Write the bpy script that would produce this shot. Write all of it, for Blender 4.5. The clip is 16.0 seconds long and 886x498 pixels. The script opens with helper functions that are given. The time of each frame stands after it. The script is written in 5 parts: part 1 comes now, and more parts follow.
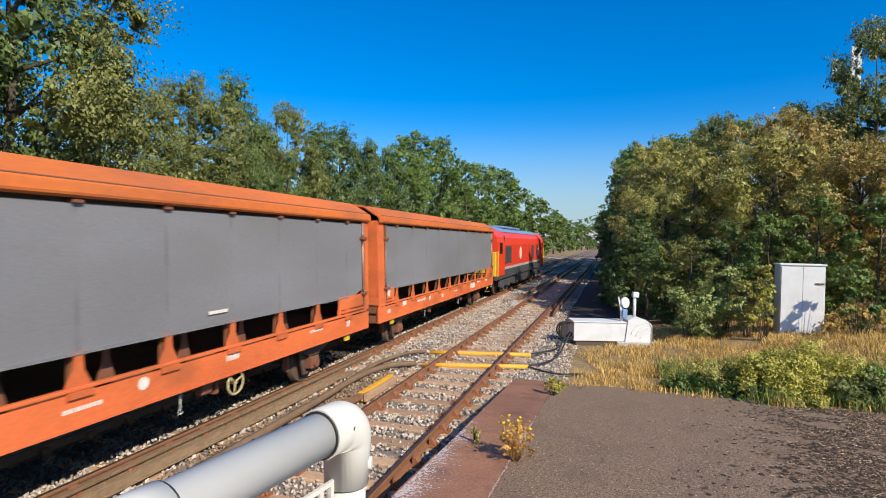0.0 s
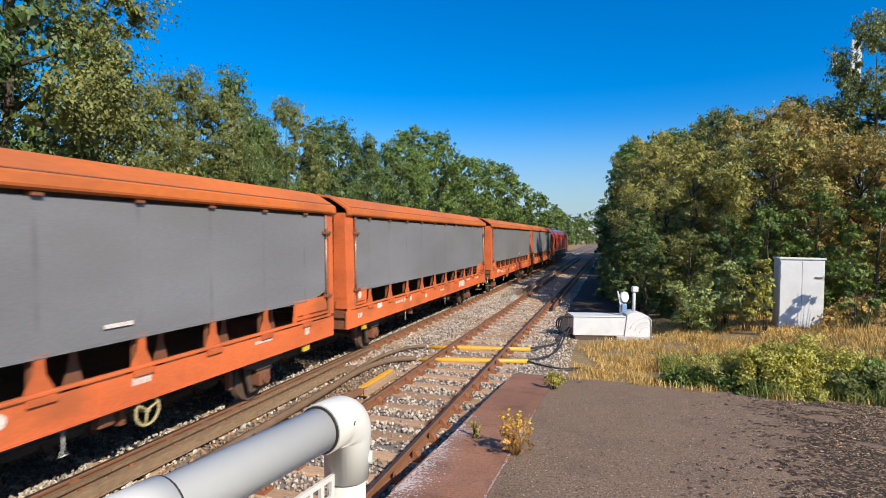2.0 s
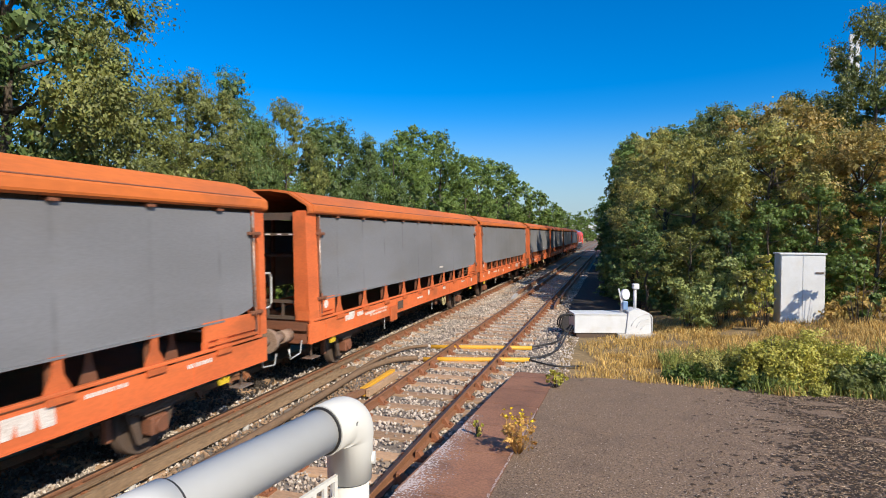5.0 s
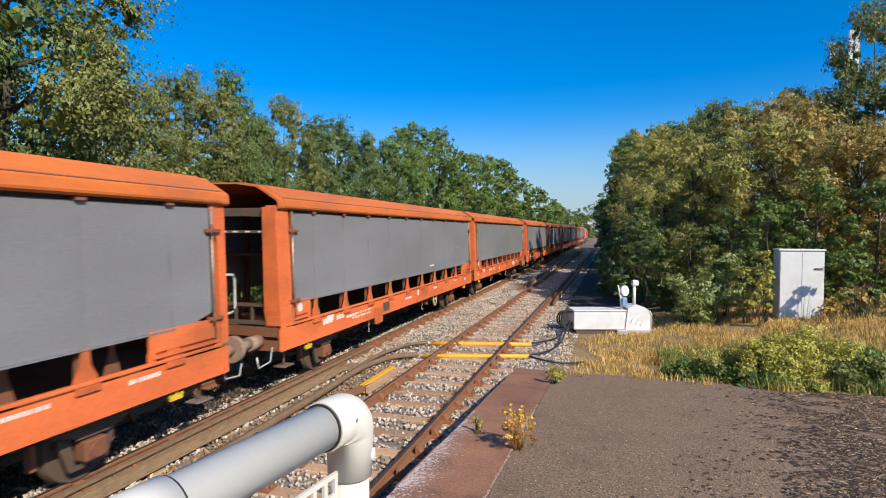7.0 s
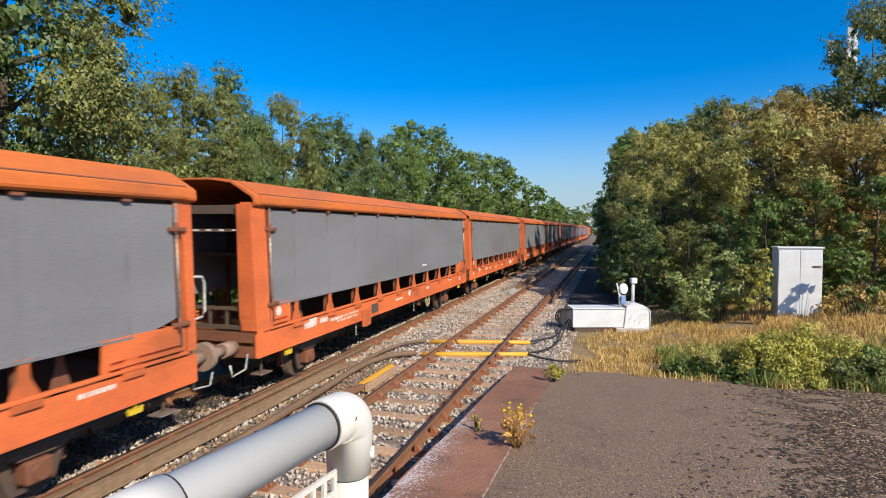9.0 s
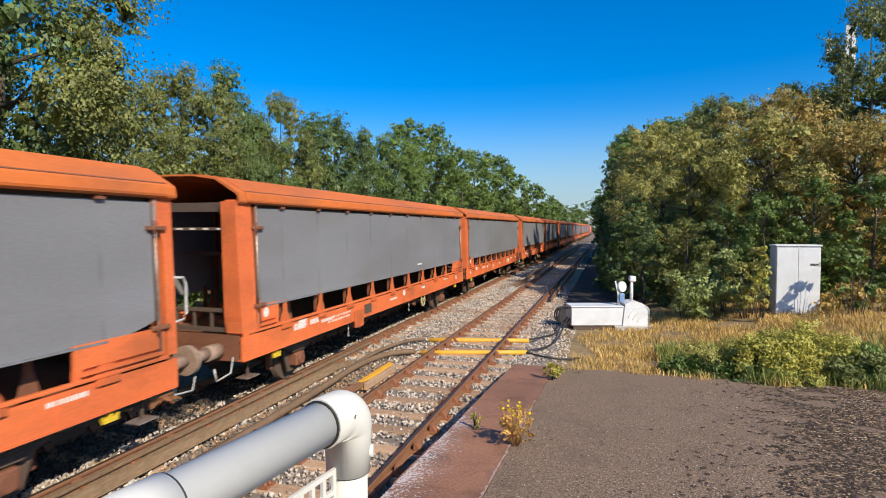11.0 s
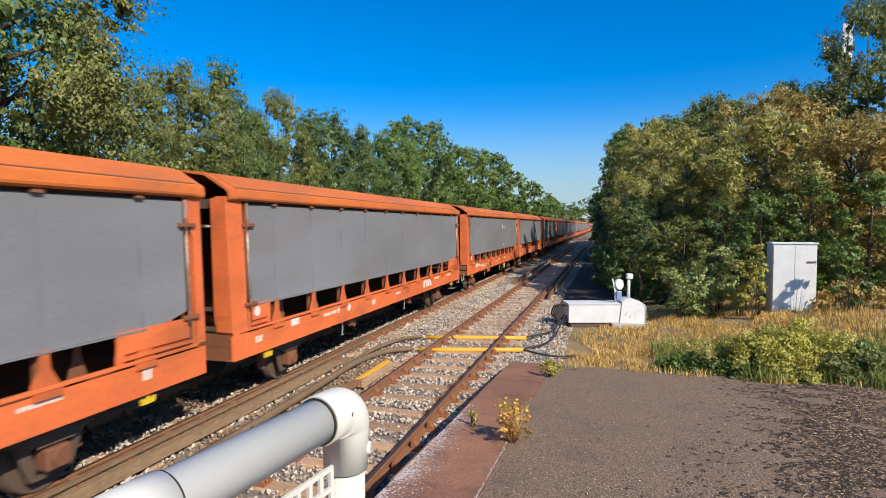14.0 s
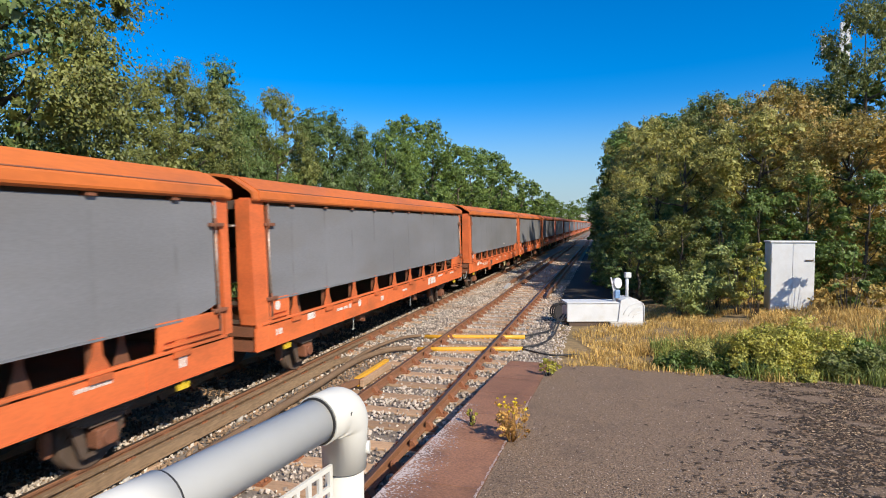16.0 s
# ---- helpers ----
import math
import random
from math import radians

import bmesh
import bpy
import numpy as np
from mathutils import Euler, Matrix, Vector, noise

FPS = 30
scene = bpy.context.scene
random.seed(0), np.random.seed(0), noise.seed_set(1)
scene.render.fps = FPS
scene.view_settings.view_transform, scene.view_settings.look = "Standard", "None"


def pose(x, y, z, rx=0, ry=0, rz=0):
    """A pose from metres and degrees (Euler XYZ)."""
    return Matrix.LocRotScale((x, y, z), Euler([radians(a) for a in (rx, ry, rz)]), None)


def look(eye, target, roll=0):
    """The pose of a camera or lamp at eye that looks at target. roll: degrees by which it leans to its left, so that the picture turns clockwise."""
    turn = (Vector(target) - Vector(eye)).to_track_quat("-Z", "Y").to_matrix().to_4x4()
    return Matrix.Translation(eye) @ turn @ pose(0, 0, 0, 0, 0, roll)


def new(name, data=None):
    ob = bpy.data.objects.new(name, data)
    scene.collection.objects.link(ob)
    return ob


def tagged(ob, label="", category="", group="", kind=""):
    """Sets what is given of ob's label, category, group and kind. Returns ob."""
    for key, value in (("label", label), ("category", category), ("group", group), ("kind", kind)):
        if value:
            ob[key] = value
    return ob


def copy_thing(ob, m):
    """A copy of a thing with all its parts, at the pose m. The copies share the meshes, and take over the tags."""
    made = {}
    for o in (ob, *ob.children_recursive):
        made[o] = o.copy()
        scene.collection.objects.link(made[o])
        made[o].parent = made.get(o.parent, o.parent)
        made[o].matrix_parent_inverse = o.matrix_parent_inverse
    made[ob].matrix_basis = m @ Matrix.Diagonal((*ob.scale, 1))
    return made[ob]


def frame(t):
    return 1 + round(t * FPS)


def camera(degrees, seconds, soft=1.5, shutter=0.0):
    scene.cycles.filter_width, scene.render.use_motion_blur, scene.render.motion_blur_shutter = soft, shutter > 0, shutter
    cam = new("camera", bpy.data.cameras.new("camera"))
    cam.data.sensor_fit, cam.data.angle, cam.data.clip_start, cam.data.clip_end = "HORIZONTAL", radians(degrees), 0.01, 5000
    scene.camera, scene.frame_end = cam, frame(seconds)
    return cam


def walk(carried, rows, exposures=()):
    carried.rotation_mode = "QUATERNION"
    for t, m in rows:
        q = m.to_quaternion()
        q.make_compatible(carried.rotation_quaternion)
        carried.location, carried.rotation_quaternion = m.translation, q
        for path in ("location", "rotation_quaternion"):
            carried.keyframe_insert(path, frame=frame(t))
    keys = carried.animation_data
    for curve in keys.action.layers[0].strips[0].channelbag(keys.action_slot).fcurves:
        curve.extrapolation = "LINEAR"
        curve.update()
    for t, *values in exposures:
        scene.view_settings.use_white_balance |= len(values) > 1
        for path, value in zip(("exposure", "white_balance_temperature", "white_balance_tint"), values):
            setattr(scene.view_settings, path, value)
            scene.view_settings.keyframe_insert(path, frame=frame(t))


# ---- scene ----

# ---------------------------------------------------------------- camera
# World: y runs along the railway, x to the right, z = 0 at the rail tops.
EYE_Z = 3.06


def aim(yaw, pitch, roll):
    return pose(0, 0, EYE_Z, 0, 0, yaw) @ pose(0, 0, 0, 90 + pitch) @ pose(0, 0, 0, 0, 0, roll)


PATH = [
    (0.0, 16.898, -0.965, 0.997), (0.5, 17.062, -1.228, 0.928), (1.0, 16.932, -1.417, 1.001),
    (1.5, 16.859, -1.490, 0.976), (2.0, 16.837, -1.493, 0.850), (2.5, 16.853, -1.502, 0.725),
    (3.0, 16.888, -1.469, 0.589), (3.5, 16.887, -1.462, 0.445), (4.0, 16.887, -1.462, 0.325),
    (6.5, 16.827, -1.784, 0.050), (7.0, 16.808, -1.866, 0.037), (7.5, 16.770, -1.952, 0.094),
    (8.0, 16.713, -2.030, 0.079), (8.5, 16.699, -2.045, 0.000), (9.0, 16.684, -2.049, -0.044),
    (11.5, 16.510, -2.302, -0.100), (12.0, 16.444, -2.379, -0.020), (12.5, 16.400, -2.405, -0.028),
    (13.0, 16.374, -2.448, -0.074), (13.5, 16.342, -2.466, -0.059), (14.0, 16.291, -2.488, -0.058),
    (14.5, 16.234, -2.495, -0.059), (15.0, 16.200, -2.545, -0.072), (15.5, 16.183, -2.573, -0.131),
    (16.0, 16.139, -2.570, -0.169)]
cam = camera(77.3, 16.0, soft=1.0, shutter=0.12)
walk(cam, [(t, aim(a, b, c)) for t, a, b, c in PATH])

# ---------------------------------------------------------------- world and sun
SUN_DIR = Vector((0.88, -0.68, 0.80)).normalized()      # towards the sun
world = bpy.data.worlds.new("sky")
scene.world = world
world.use_nodes = True
wn = world.node_tree
sky = wn.nodes.new("ShaderNodeTexSky")
sky.sky_type = "NISHITA"
sky.sun_disc = False
sky.sun_elevation = math.asin(SUN_DIR.z)
sky.sun_rotation = math.atan2(SUN_DIR.x, SUN_DIR.y)
sky.air_density, sky.dust_density, sky.ozone_density = 1.0, 1.0, 5.0
deep = wn.nodes.new("ShaderNodeHueSaturation")
deep.inputs["Saturation"].default_value = 1.47
clear = wn.nodes.new("ShaderNodeMix")
clear.data_type, clear.blend_type = "RGBA", "MULTIPLY"
clear.inputs[0].default_value = 1.0
clear.inputs[7].default_value = (0.84, 1.04, 1.17, 1)
wn.links.new(sky.outputs[0], deep.inputs["Color"])
wn.links.new(deep.outputs[0], clear.inputs[6])
# pale haze that thins out above the horizon
where = wn.nodes.new("ShaderNodeTexCoord")
split = wn.nodes.new("ShaderNodeSeparateXYZ")
low = wn.nodes.new("ShaderNodeMapRange")
low.interpolation_type = "SMOOTHSTEP"
low.inputs["From Min"].default_value, low.inputs["From Max"].default_value = -0.02, 0.22
low.inputs["To Min"].default_value, low.inputs["To Max"].default_value = 0.95, 0.0
haze = wn.nodes.new("ShaderNodeMix")
haze.data_type = "RGBA"
haze.inputs[7].default_value = (3.1, 3.95, 4.5, 1)
wn.links.new(where.outputs["Generated"], split.inputs[0])
wn.links.new(split.outputs["Z"], low.inputs["Value"])
wn.links.new(low.outputs[0], haze.inputs[0])
wn.links.new(clear.outputs[2], haze.inputs[6])
wn.links.new(haze.outputs[2], wn.nodes["Background"].inputs[0])
wn.nodes["Background"].inputs[1].default_value = 0.12
sun = new("sun", bpy.data.lights.new("sun", "SUN"))
sun.data.energy, sun.data.angle, sun.data.color = 5.0, radians(0.53), (1.0, 0.89, 0.72)
sun.matrix_world = look(SUN_DIR * 50, (0, 0, 0))
scene.view_settings.exposure = 0.30


# ---------------------------------------------------------------- materials
def mat(name, col, rough=0.7, metal=0.0, col2=None, scale=6.0, fine=60.0, bump=0.15, mix=0.5, rand=0.0,
        stain=None, stain_scale=1.5, stain_amount=0.4, island=0.0, stretch=(1, 1, 1), translucent=0.0, grain=0.55):
    """Two scales of colour variation, stains, relief and a shift from piece to piece."""
    m = bpy.data.materials.new(name)
    m.use_nodes = True
    nt = m.node_tree
    bs = nt.nodes["Principled BSDF"]
    bs.inputs["Roughness"].default_value, bs.inputs["Metallic"].default_value = rough, metal
    tc = nt.nodes.new("ShaderNodeTexCoord")
    mp = nt.nodes.new("ShaderNodeMapping")
    mp.inputs["Scale"].default_value = stretch
    nt.links.new(tc.outputs["Object"], mp.inputs[0])

    def noise_tex(sc, detail=4.0):
        n = nt.nodes.new("ShaderNodeTexNoise")
        n.inputs["Scale"].default_value, n.inputs["Detail"].default_value = sc, detail
        nt.links.new(mp.outputs[0], n.inputs["Vector"])
        return n

    def ramp(src, a, b):
        r = nt.nodes.new("ShaderNodeMapRange")
        r.inputs["From Min"].default_value, r.inputs["From Max"].default_value = a, b
        nt.links.new(src, r.inputs["Value"])
        return r.outputs[0]

    def blend(fac, a, b, kind="MIX"):
        x = nt.nodes.new("ShaderNodeMix")
        x.data_type, x.blend_type = "RGBA", kind
        for sock, v in ((x.inputs[0], fac), (x.inputs[6], a), (x.inputs[7], b)):
            if isinstance(v, (int, float)):
                sock.default_value = v
            elif isinstance(v, tuple):
                sock.default_value = (*v, 1)
            else:
                nt.links.new(v, sock)
        return x.outputs[2]

    col2 = col2 or tuple(c * 0.72 for c in col)
    big, small = noise_tex(scale), noise_tex(fine, 6.0)
    c = blend(ramp(big.outputs[0], 0.35, 0.35 + mix * 0.6), col, col2)
    c = blend(grain, c, blend(ramp(small.outputs[0], 0.3, 0.7), tuple(min(1, x * 1.25) for x in col), tuple(x * 0.6 for x in col2)))
    if stain:
        s = noise_tex(stain_scale, 7.0)
        f = nt.nodes.new("ShaderNodeMath")
        f.operation = "MULTIPLY"
        nt.links.new(ramp(s.outputs[0], 0.52, 0.68), f.inputs[0])
        f.inputs[1].default_value = stain_amount
        c = blend(f.outputs[0], c, stain)
    if rand or island:
        if rand:
            src = nt.nodes.new("ShaderNodeObjectInfo").outputs["Random"]
        else:
            src = nt.nodes.new("ShaderNodeNewGeometry").outputs["Random Per Island"]
        amt = rand or island
        hv = nt.nodes.new("ShaderNodeHueSaturation")
        mr = nt.nodes.new("ShaderNodeMapRange")
        mr.inputs["To Min"].default_value, mr.inputs["To Max"].default_value = 1 - amt, 1 + amt
        nt.links.new(src, mr.inputs["Value"])
        nt.links.new(mr.outputs[0], hv.inputs["Value"])
        nt.links.new(c, hv.inputs["Color"])
        c = hv.outputs[0]
    nt.links.new(c, bs.inputs["Base Color"])
    if bump:
        b = nt.nodes.new("ShaderNodeBump")
        b.inputs["Strength"].default_value, b.inputs["Distance"].default_value = bump, 0.02
        nt.links.new(small.outputs[0], b.inputs["Height"])
        nt.links.new(b.outputs[0], bs.inputs["Normal"])
    if translucent:
        tr = nt.nodes.new("ShaderNodeBsdfTranslucent")
        nt.links.new(c, tr.inputs[0])
        ms = nt.nodes.new("ShaderNodeMixShader")
        ms.inputs[0].default_value = translucent
        nt.links.new(bs.outputs[0], ms.inputs[1])
        nt.links.new(tr.outputs[0], ms.inputs[2])
        nt.links.new(ms.outputs[0], nt.nodes["Material Output"].inputs[0])
    return m


ORANGE = mat("orange_paint", (0.715, 0.162, 0.046), 0.55, col2=(0.54, 0.12, 0.038), scale=0.9, fine=22, bump=0.05,
             stain=(0.20, 0.075, 0.03), stain_scale=1.3, stain_amount=0.45, stretch=(1, 0.5, 1.4), grain=0.18)
ROOF_ORANGE = mat("roof_paint", (0.60, 0.148, 0.024), 0.72, col2=(0.45, 0.112, 0.023), scale=0.6, fine=14, bump=0.06,
                  stain=(0.26, 0.09, 0.04), stain_scale=0.8, stain_amount=0.45, stretch=(1, 0.4, 1), grain=0.2)
CURTAIN = mat("grey_curtain", (0.206, 0.207, 0.217), 0.62, col2=(0.158, 0.157, 0.160), scale=0.5, fine=40, bump=0.05,
              stain=(0.15, 0.135, 0.12), stain_scale=0.7, stain_amount=0.4, stretch=(1, 0.35, 1.3), grain=0.15)


def rub_marks(m):
    """Grey rub marks where the curtain lies on the stanchions, uneven in height and strength."""
    nt = m.node_tree
    bs = nt.nodes["Principled BSDF"]
    old = bs.inputs["Base Color"].links[0].from_socket
    tc, sp = nt.nodes.new("ShaderNodeTexCoord"), nt.nodes.new("ShaderNodeSeparateXYZ")
    nt.links.new(tc.outputs["Object"], sp.inputs[0])

    def calc(op, a, b):
        n = nt.nodes.new("ShaderNodeMath")
        n.operation = op
        for sock, v in zip(n.inputs, (a, b)):
            if isinstance(v, (int, float)):
                sock.default_value = v
            else:
                nt.links.new(v, sock)
        return n.outputs[0]
    along = calc("DIVIDE", calc("SUBTRACT", sp.outputs["Y"], 1.28 - 0.665), 1.33)
    off = calc("ABSOLUTE", calc("SUBTRACT", calc("FRACT", along, 0), 0.5), 0)
    line = nt.nodes.new("ShaderNodeMapRange")
    line.interpolation_type = "SMOOTHSTEP"
    line.inputs["From Min"].default_value, line.inputs["From Max"].default_value = 0.0, 0.045
    line.inputs["To Min"].default_value, line.inputs["To Max"].default_value = 1.0, 0.0
    nt.links.new(off, line.inputs["Value"])
    nz = nt.nodes.new("ShaderNodeTexNoise")
    nz.inputs["Scale"].default_value = 1.6
    nt.links.new(tc.outputs["Object"], nz.inputs["Vector"])
    patch = nt.nodes.new("ShaderNodeMapRange")
    patch.inputs["From Min"].default_value, patch.inputs["From Max"].default_value = 0.47, 0.64
    nt.links.new(nz.outputs[0], patch.inputs["Value"])
    fac = calc("MULTIPLY", calc("MULTIPLY", line.outputs[0], patch.outputs[0]), 0.42)
    mx = nt.nodes.new("ShaderNodeMix")
    mx.data_type = "RGBA"
    mx.inputs[7].default_value = (0.085, 0.082, 0.08, 1)
    nt.links.new(fac, mx.inputs[0])
    nt.links.new(old, mx.inputs[6])
    nt.links.new(mx.outputs[2], bs.inputs["Base Color"])


rub_marks(CURTAIN)
SEAM = mat("curtain_seam", (0.195, 0.198, 0.208), 0.62)
# brake-dusted steel; also stands for shade on parts inside the wagons
DIRTY_OR_SHADED = mat("brake_dust_and_shade_steel", (0.085, 0.062, 0.047), 0.8, 0.1, col2=(0.12, 0.075, 0.05), scale=5, bump=0.3)
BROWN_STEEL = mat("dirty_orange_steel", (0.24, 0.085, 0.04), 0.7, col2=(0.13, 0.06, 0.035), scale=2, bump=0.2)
DULL_ORANGE = mat("grimy_orange_steel", (0.60, 0.135, 0.035), 0.65, col2=(0.36, 0.09, 0.03), scale=3, grain=0.3)
WHITE_MARK = mat("white_marking", (0.75, 0.70, 0.64), 0.6, scale=10, col2=(0.6, 0.5, 0.42))
FADED_MARK = mat("faded_marking", (0.72, 0.60, 0.50), 0.7, col2=(0.62, 0.22, 0.10), scale=7, fine=30, mix=0.4)
YELLOW = mat("yellow_paint", (0.72, 0.50, 0.03), 0.5, scale=8, col2=(0.5, 0.34, 0.03))
PALE_YELLOW = mat("dirty_pale_yellow", (0.52, 0.44, 0.22), 0.6, col2=(0.35, 0.28, 0.14), scale=8)
GALV = mat("pale_steel_tube", (0.62, 0.62, 0.58), 0.45, 0.3)
GALV_DULL = mat("dull_steel_pole", (0.34, 0.31, 0.29), 0.45, 0.5, col2=(0.30, 0.14, 0.07), scale=2, fine=20)
DUSTY = mat("dusty_brown_steel", (0.33, 0.24, 0.18), 0.75, col2=(0.22, 0.13, 0.085), scale=5, bump=0.2)
RED = mat("red_loco_paint", (0.76, 0.055, 0.02), 0.4, col2=(0.66, 0.045, 0.02), scale=1, bump=0.02)
LOCO_BLUE = mat("blue_grey_roof", (0.20, 0.33, 0.55), 0.4, scale=1)
LOCO_GREY = mat("grey_underframe", (0.07, 0.07, 0.075), 0.6)
GLASS_DARK = mat("dark_window", (0.015, 0.018, 0.02), 0.08, bump=0)
RAIL = mat("rusty_rail", (0.27, 0.125, 0.062), 0.75, 0.15, col2=(0.19, 0.085, 0.042), scale=3, fine=60, bump=0.2)
RAIL_TOP = mat("worn_rail_head", (0.10, 0.075, 0.06), 0.4, 0.6, col2=(0.15, 0.09, 0.06), scale=2, fine=30)
COND = mat("conductor_rail_rust", (0.27, 0.135, 0.07), 0.7, 0.1, col2=(0.19, 0.095, 0.05), scale=2, fine=40)
TIMBER = mat("weathered_timber", (0.46, 0.30, 0.18), 0.85, col2=(0.32, 0.20, 0.115), scale=3, fine=35, bump=0.35,
             rand=0.25, stretch=(0.25, 2, 1))
TIMBER_TAN = mat("tan_timber", (0.24, 0.15, 0.085), 0.85, col2=(0.16, 0.10, 0.055), scale=2, fine=30, bump=0.3, rand=0.12, stretch=(2, 0.25, 1))
COND_TAN = mat("sandy_rail_rust", (0.29, 0.19, 0.105), 0.75, 0.05, col2=(0.20, 0.125, 0.068), scale=2, fine=40, stretch=(1, 0.2, 1))
CHAIR_IRON = mat("rusted_iron", (0.30, 0.12, 0.055), 0.8, 0.1, scale=9)
STONE = mat("ballast_stone", (0.50, 0.43, 0.36), 0.9, col2=(0.36, 0.30, 0.24), scale=2.0, fine=25, island=0.42, bump=0.1,
            stain=(0.30, 0.18, 0.10), stain_scale=0.55, stain_amount=0.6)
DIRT_STONE = mat("dirty_stone", (0.31, 0.205, 0.125), 0.95, col2=(0.22, 0.145, 0.085), scale=2.0, fine=25, island=0.4, bump=0.1)
# near-black ballast: the shade under the train is put into its colour
SHADE_STONE = mat("shade_dark_stone", (0.06, 0.047, 0.037), 0.9, col2=(0.035, 0.028, 0.022), scale=2.0, fine=25, island=0.4, bump=0.1)
BED = mat("ballast_bed", (0.25, 0.21, 0.17), 0.95, col2=(0.15, 0.12, 0.095), scale=12, fine=60, bump=0.8)
# dark soil, with the shade of the wood added to its colour
SHADED_DARK_EARTH = mat("shaded_dark_earth", (0.045, 0.036, 0.027), 0.95, col2=(0.028, 0.024, 0.018), scale=1.2, fine=22, bump=0.6)
SOIL = mat("dry_soil", (0.30, 0.20, 0.09), 0.95, col2=(0.16, 0.12, 0.055), scale=0.4, fine=7, bump=0.5)
ASPHALT = mat("worn_asphalt", (0.285, 0.19, 0.118), 0.93, col2=(0.15, 0.096, 0.058), scale=2.4, fine=48, bump=1.0,
              stain=(0.12, 0.078, 0.052), stain_scale=1.6, stain_amount=0.3, grain=1.0)
COPING = mat("red_painted_coping", (0.33, 0.155, 0.085), 0.8, col2=(0.215, 0.10, 0.058), scale=2.2, fine=40, bump=0.3,
             stain=(0.075, 0.042, 0.03), stain_scale=1.7, stain_amount=0.5, rand=0.2)
WHITE_PAINT = mat("white_rail_paint", (0.585, 0.57, 0.515), 0.85, col2=(0.56, 0.545, 0.49), scale=3, fine=12, bump=0.0, grain=0.06,
                  stain=(0.5, 0.47, 0.40), stain_scale=14, stain_amount=0.10)
WHITE_BOX = mat("white_cabinet_paint", (0.65, 0.66, 0.66), 0.6, col2=(0.58, 0.59, 0.59), scale=2, bump=0.03,
                stain=(0.5, 0.46, 0.38), stain_scale=3, stain_amount=0.3, grain=0.15)
WHITE_WORN = mat("worn_white_line", (0.62, 0.53, 0.48), 0.8, col2=(0.33, 0.19, 0.15), scale=6, fine=30, mix=0.35)


def rubbed_coat(name, colour, x0, x1, y0, y1):
    """Paint that is whole along one edge and breaks up into specks away from it."""
    m = bpy.data.materials.new(name)
    m.use_nodes = True
    nt = m.node_tree
    bs = nt.nodes["Principled BSDF"]
    bs.inputs["Base Color"].default_value, bs.inputs["Roughness"].default_value = (*colour, 1), 0.85
    tc, sp = nt.nodes.new("ShaderNodeTexCoord"), nt.nodes.new("ShaderNodeSeparateXYZ")
    nt.links.new(tc.outputs["Object"], sp.inputs[0])
    total = None
    for kind, a, b, lo, hi in (("X", x0, x1, 0.30, -0.26), ("Y", y0, y1, 0.04, -0.20), (3.0, 0.3, 0.7, -0.14, 0.14), (38.0, 0.25, 0.75, 0.0, 1.0)):
        r = nt.nodes.new("ShaderNodeMapRange")
        r.inputs["From Min"].default_value, r.inputs["From Max"].default_value = a, b
        r.inputs["To Min"].default_value, r.inputs["To Max"].default_value = lo, hi
        if isinstance(kind, str):
            nt.links.new(sp.outputs[kind], r.inputs["Value"])
        else:
            n = nt.nodes.new("ShaderNodeTexNoise")
            n.inputs["Scale"].default_value, n.inputs["Detail"].default_value = kind, 5.0
            nt.links.new(tc.outputs["Object"], n.inputs["Vector"])
            nt.links.new(n.outputs[0], r.inputs["Value"])
        if total is None:
            total = r.outputs[0]
        else:
            add = nt.nodes.new("ShaderNodeMath")
            nt.links.new(total, add.inputs[0])
            nt.links.new(r.outputs[0], add.inputs[1])
            total = add.outputs[0]
    edge = nt.nodes.new("ShaderNodeMapRange")
    edge.inputs["From Min"].default_value, edge.inputs["From Max"].default_value = 0.55, 0.78
    edge.inputs["To Max"].default_value = 0.92
    nt.links.new(total, edge.inputs["Value"])
    clear, mix = nt.nodes.new("ShaderNodeBsdfTransparent"), nt.nodes.new("ShaderNodeMixShader")
    nt.links.new(edge.outputs[0], mix.inputs[0])
    nt.links.new(clear.outputs[0], mix.inputs[1])
    nt.links.new(bs.outputs[0], mix.inputs[2])
    nt.links.new(mix.outputs[0], nt.nodes["Material Output"].inputs[0])
    return m


LINE_COAT = rubbed_coat("rubbed_white_line", (0.56, 0.47, 0.43), -1.92, -1.40, 3.5, 7.6)
BLACK_RUBBER = mat("black_cable", (0.03, 0.028, 0.026), 0.6)
CABLE_BROWN = mat("dusty_cable", (0.20, 0.125, 0.07), 0.9, col2=(0.13, 0.08, 0.045), scale=3)
DUCT = mat("orange_duct", (0.75, 0.40, 0.03), 0.5, col2=(0.58, 0.30, 0.04), scale=4)
BARK = mat("bark", (0.10, 0.078, 0.055), 0.95, col2=(0.06, 0.048, 0.036), scale=4, fine=30, bump=0.6, stretch=(1, 1, 0.3))


def leaf_mat(name, a, b):
    return mat(name, a, 0.55, col2=b, scale=0.55, fine=3.5, bump=0, island=0.34, translucent=0.22)


LEAF = leaf_mat("green_leaves", (0.155, 0.222, 0.040), (0.094, 0.155, 0.030))
LEAF_LIGHT = leaf_mat("light_green_leaves", (0.185, 0.265, 0.052), (0.115, 0.185, 0.04))
LEAF_OLIVE = leaf_mat("olive_leaves", (0.22, 0.23, 0.055), (0.108, 0.142, 0.034))
LEAF_GOLD = leaf_mat("yellowing_olive_leaves", (0.43, 0.38, 0.095), (0.25, 0.27, 0.065))
LEAF_DARK = leaf_mat("dark_green_leaves", (0.124, 0.182, 0.044), (0.078, 0.124, 0.034))
